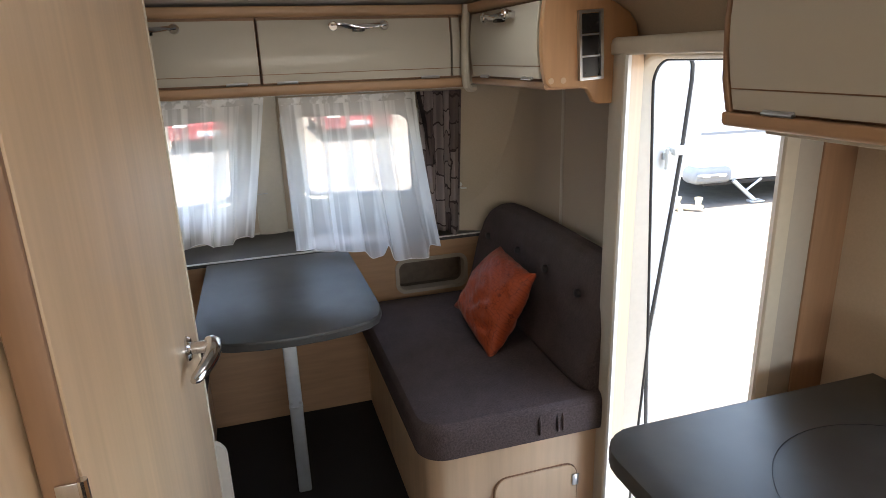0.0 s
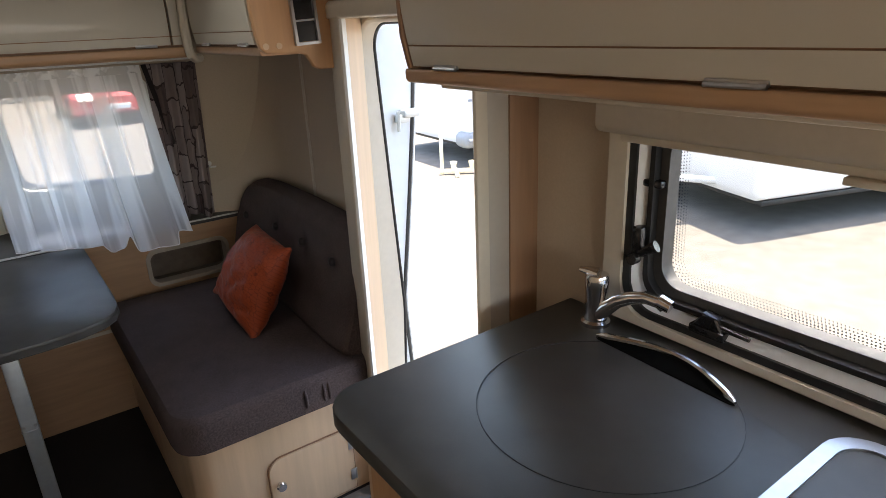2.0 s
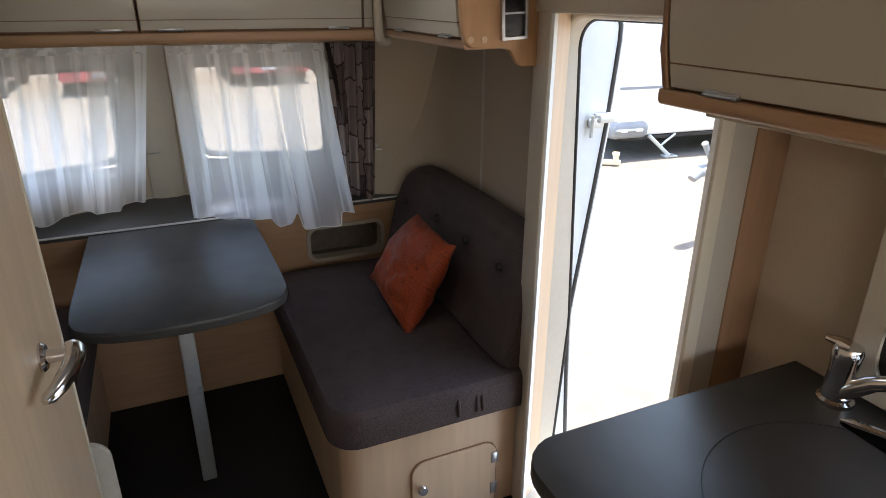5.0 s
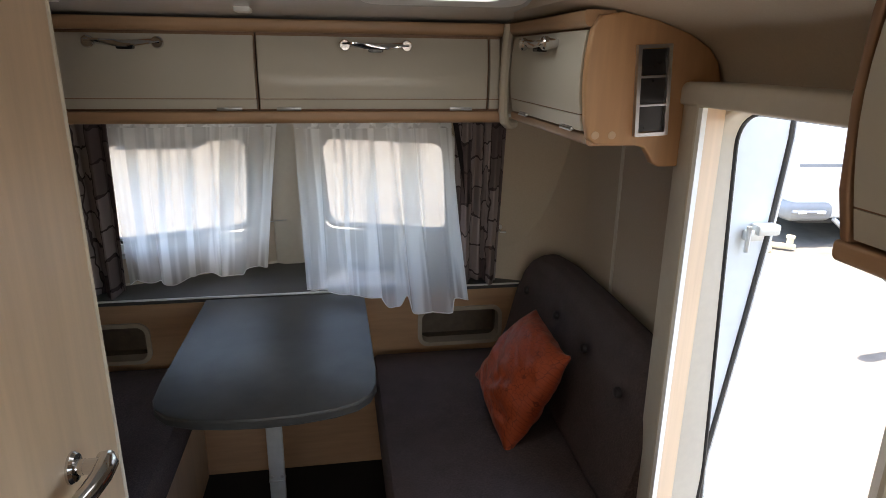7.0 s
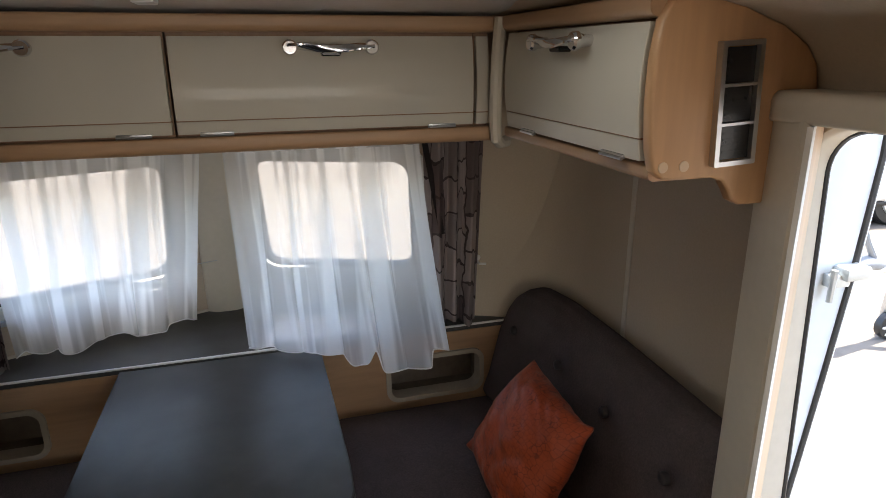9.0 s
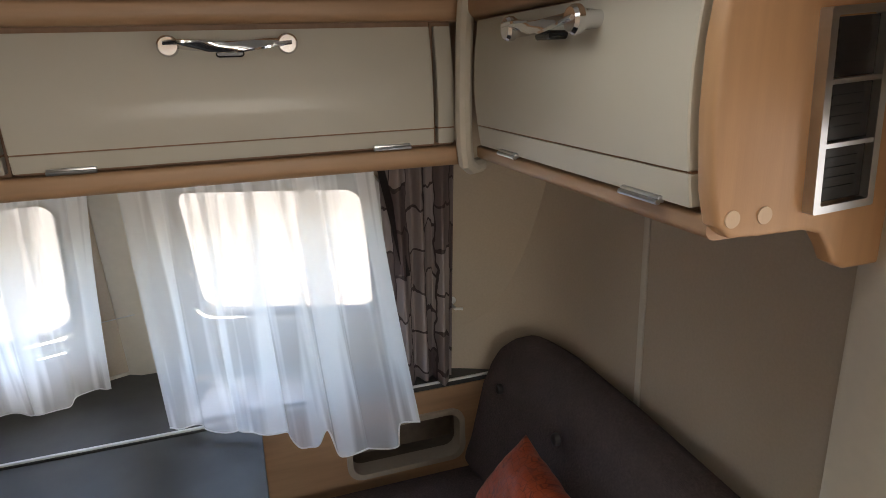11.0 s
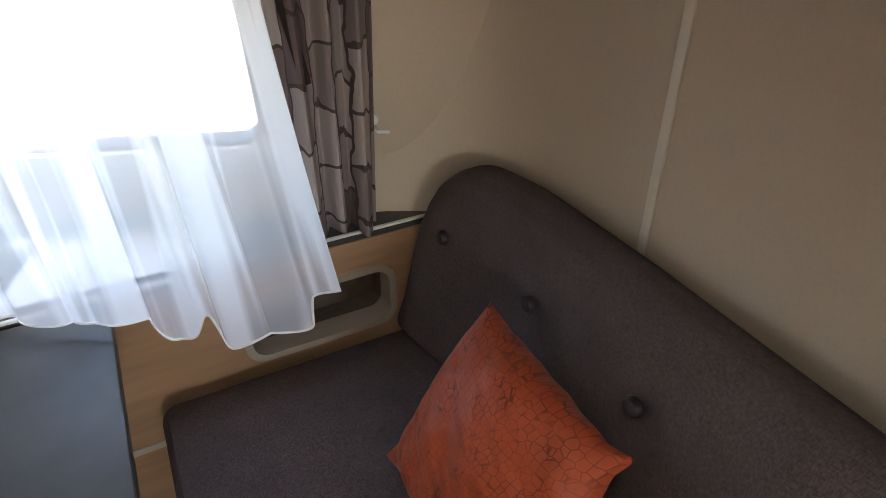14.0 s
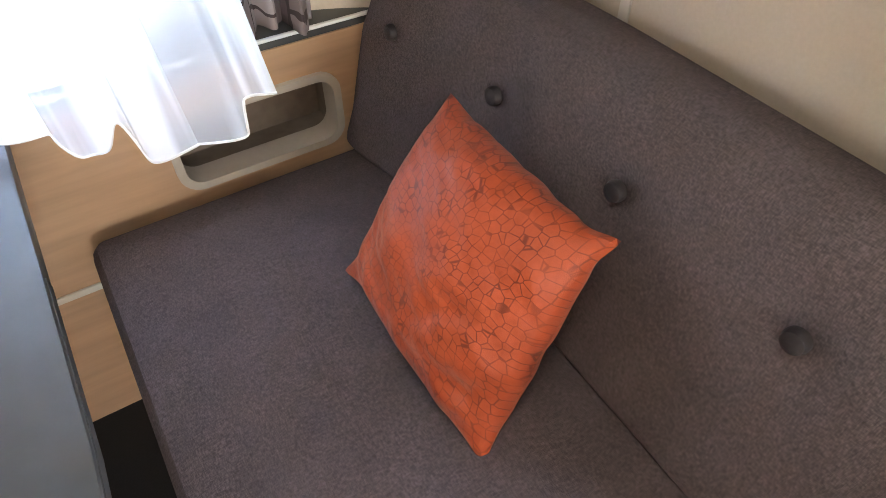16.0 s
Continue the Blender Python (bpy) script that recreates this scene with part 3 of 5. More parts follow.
def reveal():
    inner, outer = reveal_path()
    bm = bmesh.new()
    rows = []
    for (y, z), (oy, oz) in zip(inner, outer):
        b = bulge(z)
        cy = min(max(y, 1.142), 1.580)
        d = Vector((y - cy, max(0.0, z - 1.404))).normalized() * 0.008
        rows.append([bm.verts.new(p) for p in ((1.380, oy, oz), (1.380, y + d.x, z + d.y), (1.385, y + d.x * 0.3, z + d.y * 0.3), (1.393, y, z), (1.442 + b, y, z), (1.442 + b, oy, oz))])
    for p, q in zip(rows, rows[1:]):
        for k in range(5):
            bm.faces.new((p[k], p[k + 1], q[k + 1], q[k]))
    bmesh.ops.remove_doubles(bm, verts=bm.verts[:], dist=1e-5)
    bmesh.ops.recalc_face_normals(bm, faces=bm.faces[:])
    part("reveal", bm, TRIM, door, "cream moulded reveal")
    part("seal", bm_tube([(1.447 + bulge(z), y + 0.002 * (1 if y > 1.5 else -1), z) for y, z in inner], 0.0055, 8), BLACK, door, "black rubber seal")


reveal()
leaf_edge = list(zip((1.535, 1.52, 1.506, 1.496, 1.497, 1.520, 1.545, 1.568, 1.580, 1.585, 1.584, 1.572), zs))
leaf = part("leaf", joined(bm_prism([(1.426 + bulge(z), z) for z in zs] + leaf_edge[::-1], "y", 1.690, 1.703), bm_prism([(1.500, z) for z in zs if z != 0.58 and z != 0.62] + [(x + 0.004, z) for x, z in leaf_edge if x > 1.502][::-1], "y", 1.7035, 2.20)), DOOR_BLUE, door, "pale grey door leaf folded back outside")
part("leaf_seal", bm_tube([(x, 1.690, z) for x, z in leaf_edge], 0.0065), SEAL_GREY, leaf, "dark grey rubber edge")
part("skin_edge", bm_tube([(x + 0.012, 1.697, z) for x, z in leaf_edge], 0.0065), WHITE, leaf, "white outer skin edge")
part("hinge", joined(bm_box(1.502, 1.545, 1.668, 1.692, 1.19, 1.215, 0.005), bm_box(1.520, 1.575, 1.655, 1.690, 1.205, 1.230, 0.006), bm_tube([(1.507, 1.672, 1.165), (1.507, 1.672, 1.225)], 0.006)), ALU, door, "grey door catch")

# ---------------------------------------------------------------- cabin with the closet door beside the aisle
structure("closet_wall", bm_box(0.10, 0.136, BACK, 1.57, 0.0, 1.96), WOOD_V, "pale beech closet wall beside the aisle", category="wall")
structure("closet_end_wall", bm_box(WALL_L, 0.10, 1.54, 1.57, 0.0, 1.90), WOOD_V, "pale beech end of the closet", category="wall")
cd = thing("closet_door", (0.146, 1.1, 0.02), "pale beech closet door with a chrome lever handle", "door")
cleaf = part("leaf", bm_box(0.139, 0.170, 0.657, 1.572, 0.02, 1.90, 0.002), WOOD_V, cd)
part("edge_band", bm_box(0.136, 0.173, 1.5725, 1.580, 0.02, 1.90, 0.002), TRIM, cd, "pale edge band")
part("hinge_edge", bm_box(0.139, 0.168, 0.648, 0.6565, 0.02, 1.90, 0.002), WOOD_DARK, cd, "darker beech edge")
for hz in (1.135, 0.3):
    part("hinge", joined(bm_tube([(0.172, 0.646, hz - 0.03), (0.172, 0.646, hz + 0.03)], 0.0045, 10), bm_box(0.150, 0.172, 0.6445, 0.6475, hz - 0.028, hz + 0.028, 0.001)), CHROME, cd, "chrome barrel hinge")
hy, hz = 1.385, 0.948
lever = part("handle", joined(bm_tube([(0.176, hy, hz), (0.214, hy, hz)], [0.0125, 0.013], 16),
                              bm_tube([(0.208, hy + 0.016, hz + 0.004), (0.219, hy + 0.012, hz + 0.004), (0.224, hy, hz + 0.003), (0.224, hy - 0.03, hz + 0.001), (0.219, hy - 0.065, hz - 0.001), (0.208, hy - 0.105, hz - 0.003), (0.197, hy - 0.132, hz - 0.004), (0.192, hy - 0.142, hz - 0.004)],
                                      [0.010, 0.014, 0.0165, 0.0165, 0.0155, 0.0135, 0.011, 0.006], 16)), CHROME, cd, "curved chrome lever handle")
part("rosette", bm_lathe([(0.026, 0.0), (0.026, 0.004), (0.022, 0.009), (0.013, 0.010), (0.013, 0.02)], (0.170, hy, hz), "x"), CHROME, cd, "round chrome rosette")


# ---------------------------------------------------------------- lockers
def lever_handle(u, z, parent, m, half=0.088):
    """A flat twisted chrome pull between two round end discs, with a dark push button under its middle."""
    n = 24
    bm = bmesh.new()
    rings = []
    for i in range(n + 1):
        q = i / n
        c = Vector((u - half + 2 * half * q, -0.026 - 0.007 * math.sin(math.pi * q), z + 0.003 * math.cos(2 * math.pi * q)))
        turn, wide, thick = math.pi * (q - 0.5) * 0.9, 0.0125 - 0.0045 * math.sin(math.pi * q), 0.0045
        a, b = Vector((0, math.sin(turn), math.cos(turn))), Vector((0, math.cos(turn), -math.sin(turn)))
        rings.append([bm.verts.new(c + a * (wide * math.cos(k * math.pi / 5)) + b * (thick * math.sin(k * math.pi / 5))) for k in range(10)])
    for p, q in zip(rings, rings[1:]):
        for k in range(10):
            bm.faces.new((p[k], p[(k + 1) % 10], q[(k + 1) % 10], q[k]))
    bm.faces.new(rings[0][::-1])
    bm.faces.new(rings[-1])
    bmesh.ops.recalc_face_normals(bm, faces=bm.faces[:])
    feet = [bm_lathe([(0.0125, -0.035), (0.0152, -0.031), (0.0152, -0.024), (0.011, -0.018), (0.009, 0.004)], (u + s * (half - 0.006), 0, z), "y", 18) for s in (-1, 1)]
    h = part("handle", moved(joined(bm, *feet), m), CHROME, parent, "twisted chrome pull handle")
    part("push_button", moved(bm_prism(rrect(u - 0.020, u + 0.020, z - 0.017, z - 0.007, 0.0048, 4), "y", -0.024, 0.002, 0.002, 1), m), BLACK_GLOSS, h, "small dark push button")


def strip_hinge(u0, u1, z, parent, m, d=0.0):
    part("hinge", moved(joined(bm_box(u0, u1, d - 0.005, d + 0.002, z - 0.004, z + 0.003, 0.001), bm_tube([(u0, d - 0.005, z - 0.003), (u1, d - 0.005, z - 0.003)], 0.003, 8)), m), STEEL, parent, "slim steel strip hinge")


def front_profile(z0, z1, lean, belly, y_back):
    n = 8
    pts = []
    for i in range(n + 1):
        q = i / n
        pts.append((-lean * q - belly * math.sin(math.pi * q), z0 + (z1 - z0) * q))
    return pts + [(y_back, z1), (y_back, z0)]


def locker(m, u0, u1, z0, z1, depth, label, group, lean=0.0, belly=0.010, handle=None, hinges=(), groove=0.026):
    """An overhead locker: carcass, flap in two fields with a groove, pull handle and strip hinges. Local front faces -y at y = 0."""
    at = m @ Vector(((u0 + u1) / 2, 0.1, z0))
    lk = thing("overhead_locker", at, label, "cabinet", group)
    prof = front_profile(z0, z1, lean, belly, 0.018)
    cut = z0 + groove

    def y_at(z):
        q = (z - z0) / (z1 - z0)
        return -lean * q - belly * math.sin(math.pi * q)
    low = [(y_at(z0 + (cut - 0.0012 - z0) * k / 3), z0 + (cut - 0.0012 - z0) * k / 3) for k in range(4)]
    high = [(y_at(cut + 0.0012 + (z1 - cut - 0.0012) * k / 9), cut + 0.0012 + (z1 - cut - 0.0012) * k / 9) for k in range(10)]
    flap = part("flap", moved(bm_prism(high + [(0.016, z1), (0.016, cut + 0.0012)], "x", u0 + 0.0025, u1 - 0.0025, 0.0015, 1), m), CREAM, lk, "glossy cream flap")
    part("lower_field", moved(bm_prism(low + [(0.016, cut - 0.0012), (0.016, z0)], "x", u0 + 0.0025, u1 - 0.0025, 0.0015, 1), m), CREAM, flap)
    part("groove", moved(bm_box(u0 + 0.003, u1 - 0.003, y_at(cut) + 0.003, 0.014, cut - 0.0012, cut + 0.0012), m), WOOD_DARK, flap)
    part("carcass", moved(bm_box(u0, u1, 0.019, depth, z0 - 0.012, z1 + 0.012), m), WOOD_DARK, lk)
    if handle is not None:
        lever_handle(handle, z1 - 0.022, lk, m @ Matrix.Translation((0, y_at(z1 - 0.022), 0)))
    for a, b in hinges:
        strip_hinge(a, b, z0 + 0.001, lk, m, y_at(z0))
    return lk


END = pose(0, 2.232, 0)
locker(END, 0.402, 1.030, 1.440, 1.628, 0.42, "glossy cream overhead locker with a chrome pull over the end windows", "end lockers", -0.008, 0.010, 0.716, ((0.447, 0.512), (0.922, 0.985)))
locker(END, -0.228, 0.398, 1.440, 1.628, 0.42, "glossy cream overhead locker with a chrome pull over the end windows", "end lockers", -0.008, 0.010, 0.085, ((-0.17, -0.11), (0.292, 0.357)))
locker(END, 1.032, 1.066, 1.440, 1.628, 0.40, "narrow cream filler beside the corner post of the lockers", "end lockers", -0.008, 0.010)
locker(END, -0.30, -0.230, 1.440, 1.628, 0.40, "narrow cream filler beside the corner of the lockers", "end lockers", -0.008, 0.010)
SIDE = pose(1.088, 0, 0, 0, 0, -90)
locker(SIDE, -2.175, -1.660, 1.440, 1.632, 0.28, "glossy cream overhead locker over the bench beside the vent panel", "side lockers", 0.002, 0.009, -1.900, ((-2.087, -2.026), (-1.766, -1.702)), 0.032)


def rounded_rail(m, u0, u1, z0, z1, name, material, label, d0=-0.012, d1=0.08):
    r = (z1 - z0) * 0.45
    return structure(name, moved(bm_prism(rrect(d0, d1, z0, z1, (r, 0.004, 0.004, r * 0.4), 5), "x", u0, u1), m), material, label, category="trim")


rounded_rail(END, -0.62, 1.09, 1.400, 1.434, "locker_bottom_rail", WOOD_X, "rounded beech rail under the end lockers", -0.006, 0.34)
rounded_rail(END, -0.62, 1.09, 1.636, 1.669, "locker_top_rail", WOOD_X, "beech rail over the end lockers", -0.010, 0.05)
rounded_rail(SIDE, -2.21, -1.650, 1.411, 1.434, "side_locker_bottom_rail", WOOD_Y, "rounded beech rail under the side locker", 0.008, 0.25)
rounded_rail(SIDE, -2.21, -1.650, 1.637, 1.668, "side_locker_top_rail", WOOD_Y, "beech rail over the side locker", -0.012, 0.05)
# pale corner post that curls round the rail
structure("locker_corner_post", bm_tube([(1.078, 2.20, 1.665), (1.072, 2.197, 1.60), (1.068, 2.196, 1.50), (1.070, 2.200, 1.435), (1.076, 2.208, 1.408), (1.092, 2.228, 1.396), (1.115, 2.245, 1.396)], 0.014, 10), TRIM, "pale plastic corner post between the lockers", category="trim")

# vent panel at the locker's end
vp = thing("vent_panel", (1.2, 1.615, 1.37), "beech end panel with three dark vents in a silver frame", "panel")
outline = [(1.085, 1.655), (1.070, 1.630), (1.063, 1.58), (1.062, 1.52), (1.068, 1.455), (1.076, 1.425), (1.092, 1.413), (1.125, 1.411), (1.175, 1.411), (1.196, 1.405), (1.207, 1.390), (1.216, 1.374), (1.232, 1.366), (1.262, 1.366),
           (1.345, 1.366), (1.347, 1.535), (1.337, 1.572), (1.315, 1.598), (1.27, 1.624), (1.20, 1.648), (1.13, 1.662)]
part("board", bm_prism([(x + 0.018, z + 0.003) for x, z in outline], "y", 1.634, 1.656, 0.005, 3), WOOD_ORANGE, vp)
VT = Matrix.Translation((1.216, 1.634, 1.520)) @ Matrix.Rotation(radians(-3.0), 4, 'Y')
part("frame", moved(joined(bm_ring(rrect(-0.035, 0.035, -0.087, 0.087, 0.002, 2), rrect(-0.0275, 0.0275, -0.080, 0.080, 0.002, 2), -0.012, 0.0),
                           *[bm_box(-0.028, 0.028, -0.011, -0.002, z - 0.002, z + 0.002) for z in (-0.027, 0.027)]), VT), STEEL, vp, "silver vent frame")
for k in (-1, 0, 1):
    v = part("vent", moved(bm_box(-0.0272, 0.0272, -0.004, -0.001, k * 0.054 - 0.0245, k * 0.054 + 0.0245), VT), BLACK_GLOSS, vp, "dark switch and vent field")
    for q in range(4):
        part("slat", moved(bm_box(-0.018, 0.018, -0.0052, -0.004, k * 0.054 - 0.015 + q * 0.009, k * 0.054 - 0.012 + q * 0.009), VT), BLACK_GLOSS, v)
for sx in (1.090, 1.125):
    part("screw_cap", bm_lathe([(0.008, -0.0015), (0.008, 0.002)], (sx + 0.018, 1.634, 1.434), "y", 14), WOOD_V, vp, "round beech screw cap")

# kitchen lockers
KIT = pose(1.120, 0, 0, 0, 0, -90)
locker(KIT, -0.992, -0.12, 1.405, 1.690, 0.33, "large glossy cream overhead locker over the kitchen window", "kitchen lockers", 0.0, 0.022, None, ((-0.92, -0.86), (-0.43, -0.362)), 0.034)
locker(KIT, -0.115, 0.70, 1.405, 1.690, 0.33, "large glossy cream overhead locker over the kitchen window", "kitchen lockers", 0.0, 0.022, None, ((0.0, 0.06),), 0.034)
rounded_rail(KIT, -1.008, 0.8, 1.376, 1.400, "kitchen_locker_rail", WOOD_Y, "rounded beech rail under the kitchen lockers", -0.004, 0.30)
kend = [(x + 0.040, z + 0.004) for x, z in ((1.078, 1.70), (1.064, 1.62), (1.060, 1.54), (1.066, 1.45), (1.078, 1.40), (1.092, 1.378), (1.12, 1.370), (1.20, 1.370), (1.40, 1.370), (1.40, 1.70))]
structure("kitchen_locker_end", bm_prism(kend, "y", 0.994, 1.006, 0.003, 3), BROWN, "beech end panel of the kitchen lockers", category="panel")
# added pale strip that draws the thin highlight along the rail
single("rail_highlight", bm_box(1.135, 1.150, -0.2, 0.93, 1.369, 1.376, 0.003), TRIM, "slim pale strip added as the highlight along the kitchen locker rail", "lamp")

# ---------------------------------------------------------------- benches
def bench(x0, x1, side, near=1.600):
    b = thing("dinette_bench", ((x0 + x1) / 2, 2.1, 0.0), "mauve-grey upholstered bench seat on a beech box", "bench", "dinette benches")
    lo, hi = (x0 + 0.035, x1 + 0.02) if side > 0 else (x0 - 0.02, x1 - 0.035)
    rr = (0.06, 0.004, 0.004, 0.004) if side > 0 else (0.004, 0.06, 0.004, 0.004)
    part("box", bm_prism(rrect(lo, hi, near + 0.038, 2.655, rr, 6), "z", 0.0, 0.372), WOOD_V, b, "pale beech seat box")
    big = 0.09
    rows = ((0.02, 0.374), (0.006, 0.379), (0.0, 0.398), (0.0, 0.468), (0.004, 0.483), (0.014, 0.495), (0.035, 0.501), (0.09, 0.505), (0.17, 0.508), (0.25, 0.509))
    bm = bmesh.new()
    rings = []
    for k, z in rows:
        rad = [max(q - k, 0.012) for q in ((big, 0.03, 0.03, 0.03) if side > 0 else (0.03, big, 0.03, 0.03))]
        rings.append([bm.verts.new((x, y, z)) for x, y in rrect(x0 + k, x1 - k, near + k, 2.632 - k, rad, 6)])
    for a, c in zip(rings, rings[1:]):
        for q in range(len(a)):
            bm.faces.new((a[q], a[(q + 1) % len(a)], c[(q + 1) % len(a)], c[q]))
    bm.faces.new(rings[0][::-1])
    bm.faces.new(rings[-1])
    bmesh.ops.recalc_face_normals(bm, faces=bm.faces[:])
    part("seat_cushion", bm, FABRIC, b)
    return b


rb = bench(0.703, 1.36, 1)
# hatch in the bench's front
for px, w in ((1.075, 0.006), (1.135, 0.005), (1.152, 0.005)):
    part("pleat", bm_tube([(px, 1.606, 0.392), (px + 0.002, 1.599, 0.41), (px, 1.5985, 0.445), (px - 0.001, 1.604, 0.475)], [0.001, w, w, 0.001], 8), FABRIC, rb)
hatch = part("hatch", bm_prism(rrect(0.940, 1.224, 0.012, 0.248, (0.004, 0.004, 0.045, 0.045), 5), "y", 1.630, 1.6375, 0.002, 1), WOOD_V, rb, "beech hatch with rounded top corners")
for hzz in (0.07, 0.19):
    part("hinge", joined(bm_box(1.206, 1.2235, 1.6255, 1.630, hzz - 0.02, hzz + 0.02, 0.001), bm_tube([(1.2255, 1.627, hzz - 0.02), (1.2255, 1.627, hzz + 0.02)], 0.003, 8)), STEEL, hatch, "small steel hinge")
part("knob", bm_lathe([(0.007, 0.0), (0.007, -0.010), (0.015, -0.013), (0.0165, -0.019), (0.013, -0.025), (0.004, -0.027)], (0.968, 1.630, 0.160), "y", 16), CHROME, hatch, "round chrome knob")
part("hatch_gap", bm_ring(rrect(0.937, 1.227, 0.009, 0.251, (0.004, 0.004, 0.047, 0.047), 5), rrect(0.9405, 1.2235, 0.0125, 0.2475, (0.004, 0.004, 0.045, 0.045), 5), 1.634, 1.6378), WOOD_DARK, rb)
bench(-0.56, 0.097, -1, 1.748)
single("bench_end_board", bm_prism(rrect(-0.45, 0.182, 0.0, 0.512, (0.004, 0.004, 0.05, 0.05), 6), "y", 1.722, 1.744, 0.004, 2), TRIM, "cream rounded board at the bench end", "panel")


def backrest():
    """Thick button-tufted cushion that leans on the side wall."""
    L0, L1 = 1.632, 2.655
    btn = [(2.548, 0.756), (2.285, 0.764), (2.03, 0.768), (1.774, 0.769)]
    prof = [(0.040, 0.498), (0.016, 0.504), (0.006, 0.520), (0.006, 0.54), (0.015, 0.60), (0.018, 0.70), (0.022, 0.80), (0.034, 0.85), (0.055, 0.884), (0.085, 0.900), (0.115, 0.902), (0.138, 0.888), (0.150, 0.86), (0.150, 0.498)]

    def fn(u, v):
        y = L0 + (L1 - L0) * u
        k = v * (len(prof) - 1)
        i = min(int(k), len(prof) - 2)
        d = prof[i][0] + (prof[i + 1][0] - prof[i][0]) * (k - i)
        z = prof[i][1] + (prof[i + 1][1] - prof[i][1]) * (k - i)
        end = min(1.0, (L1 - y) / 0.16)
        drop = 1 - math.sqrt(max(0.0, 1 - (1 - end) ** 2)) if end < 1 else 0.0
        z = 0.5 + (z - 0.5) * (1 - 0.44 * drop)
        d = d + (0.150 - d) * min(1, drop ** 4 * 0.8)
        if d < 0.09:
            for by, bz in btn:
                q = ((y - by) ** 2 + (z - bz) ** 2) / 0.0016
                d += 0.014 * math.exp(-q)
        x = 1.282 - 0.055 * (1 - min(1, max(0, (z - 0.5) / 0.28)))
        far, near = max(0.0, min(1.0, (y - 2.38) / 0.24)), max(0.0, min(1.0, (2.15 - y) / 0.52))
        x -= 0.034 * far * far * (3 - 2 * far) + 0.022 * near
        if y < 1.80:
            x += 0.012 * ((1.80 - y) / 0.15) ** 2 + 0.012 * max(0.0, (1.652 - y) / 0.02) ** 2
        if y < 1.704:
            return (min(x + d, 1.37), y, z)
        return (min(x + d, 1.442), y, z)
    b = thing("dinette_back_cushion", (1.36, 2.1, 0.50), "mauve-grey button-tufted backrest cushion on the bench", "cushion")
    bm = bm_sheet(fn, 90, 66)
    bm.verts.ensure_lookup_table()
    for at in (0, 90):
        bm.faces.new([bm.verts[j * 91 + at] for j in range(67)])
    bmesh.ops.recalc_face_normals(bm, faces=bm.faces[:])
    part("cushion", bm, FABRIC, b)
    for by, bz in btn:
        k = part("button", bm_lathe([(0.0165, 0.006), (0.017, 0.0), (0.0145, -0.006), (0.009, -0.0085), (0.002, -0.009)], (0, 0, 0), "x", 18), FABRIC_DARK, b, "cloth-covered button")
        k.matrix_basis = pose(1.299 - 0.034 * max(0.0, min(1.0, (by - 2.38) / 0.24)) ** 1.2 - 0.022 * max(0.0, min(1.0, (2.15 - by) / 0.52)), by, bz, 0, 4, 0)
        k.scale = (1, 0.86, 0.86)
    return b


backrest()


def pillow():
    """Square scatter cushion standing on a corner, leaning on the backrest; corners drawn out, middle plump."""
    top, right, bottom, left = Vector((1.232, 2.294, 0.782)), Vector((1.220, 1.968, 0.772)), Vector((1.050, 1.938, 0.498)), Vector((1.034, 2.245, 0.584))
    mid = (top + right + bottom + left) / 4
    n = (right - left).cross(top - bottom).normalized()
    n = n if n.x < 0 else -n

    def side(sgn):
        def fn(u, v):
            p = top * (1 - u) * (1 - v) + right * u * (1 - v) + bottom * u * v + left * (1 - u) * v
            e = (4 * u * (1 - u)) * (4 * v * (1 - v))
            pinch = 0.012 * ((1 - (2 * u - 1) ** 2) * (2 * v - 1) ** 4 + (1 - (2 * v - 1) ** 2) * (2 * u - 1) ** 4)
            p = p + (mid - p) * pinch
            for cu, cv, far, ear in ((0, 0, top, 0.005), (1, 0, right, 0.018), (1, 1, bottom, 0.006), (0, 1, left, 0.017)):
                near = math.exp(-((u - cu) ** 2 + (v - cv) ** 2) / 0.0035)
                p = p + (far - mid).normalized() * (ear * near)
            rim = max(0.0, 1 - 6 * min(u, v, 1 - u, 1 - v))
            p = p + (mid - p) * (0.022 * rim * noise.noise(Vector((u * 9, v * 9, 4.0))))
            h = e ** 0.45 * 0.086 + 0.007 * max(0.0, e) ** 0.25 * (math.exp(-((u - 1) ** 2 + v ** 2) / 0.01) + math.exp(-(u ** 2 + (v - 1) ** 2) / 0.01))
            crease = math.sin((u * 0.8 + v) * 21 + 3 * noise.noise(Vector((u * 4, v * 4, 9.0)))) * math.exp(-((u - 0.80) ** 2 + (v - 0.75) ** 2) / 0.05)
            h += 0.0115 * crease * min(1, e * 3)
            h += (0.010 * noise.noise(Vector((u * 5, v * 5, 2.0 + sgn))) + 0.004 * noise.noise(Vector((u * 5 + v * 9, v * 14 - u * 9, 5.0 + sgn)))) * min(1, e * 4)
            return p + n * (sgn * h)
        return fn
    a, b = bm_sheet(side(1), 64, 64), bm_sheet(side(-1), 64, 64)
    bm = bmesh.new()
    for q in (a, b):
        me = bpy.data.meshes.new("tmp")
        q.to_mesh(me)
        bm.from_mesh(me)
        q.free()
        bpy.data.meshes.remove(me)
    bmesh.ops.remove_doubles(bm, verts=bm.verts[:], dist=1e-5)
    bmesh.ops.recalc_face_normals(bm, faces=bm.faces[:])
    pl = thing("scatter_cushion", bottom, "orange satin scatter cushion with a crackle pattern on the bench", "cushion")
    part("cover", bm, ORANGE, pl)
    return pl


pillow()

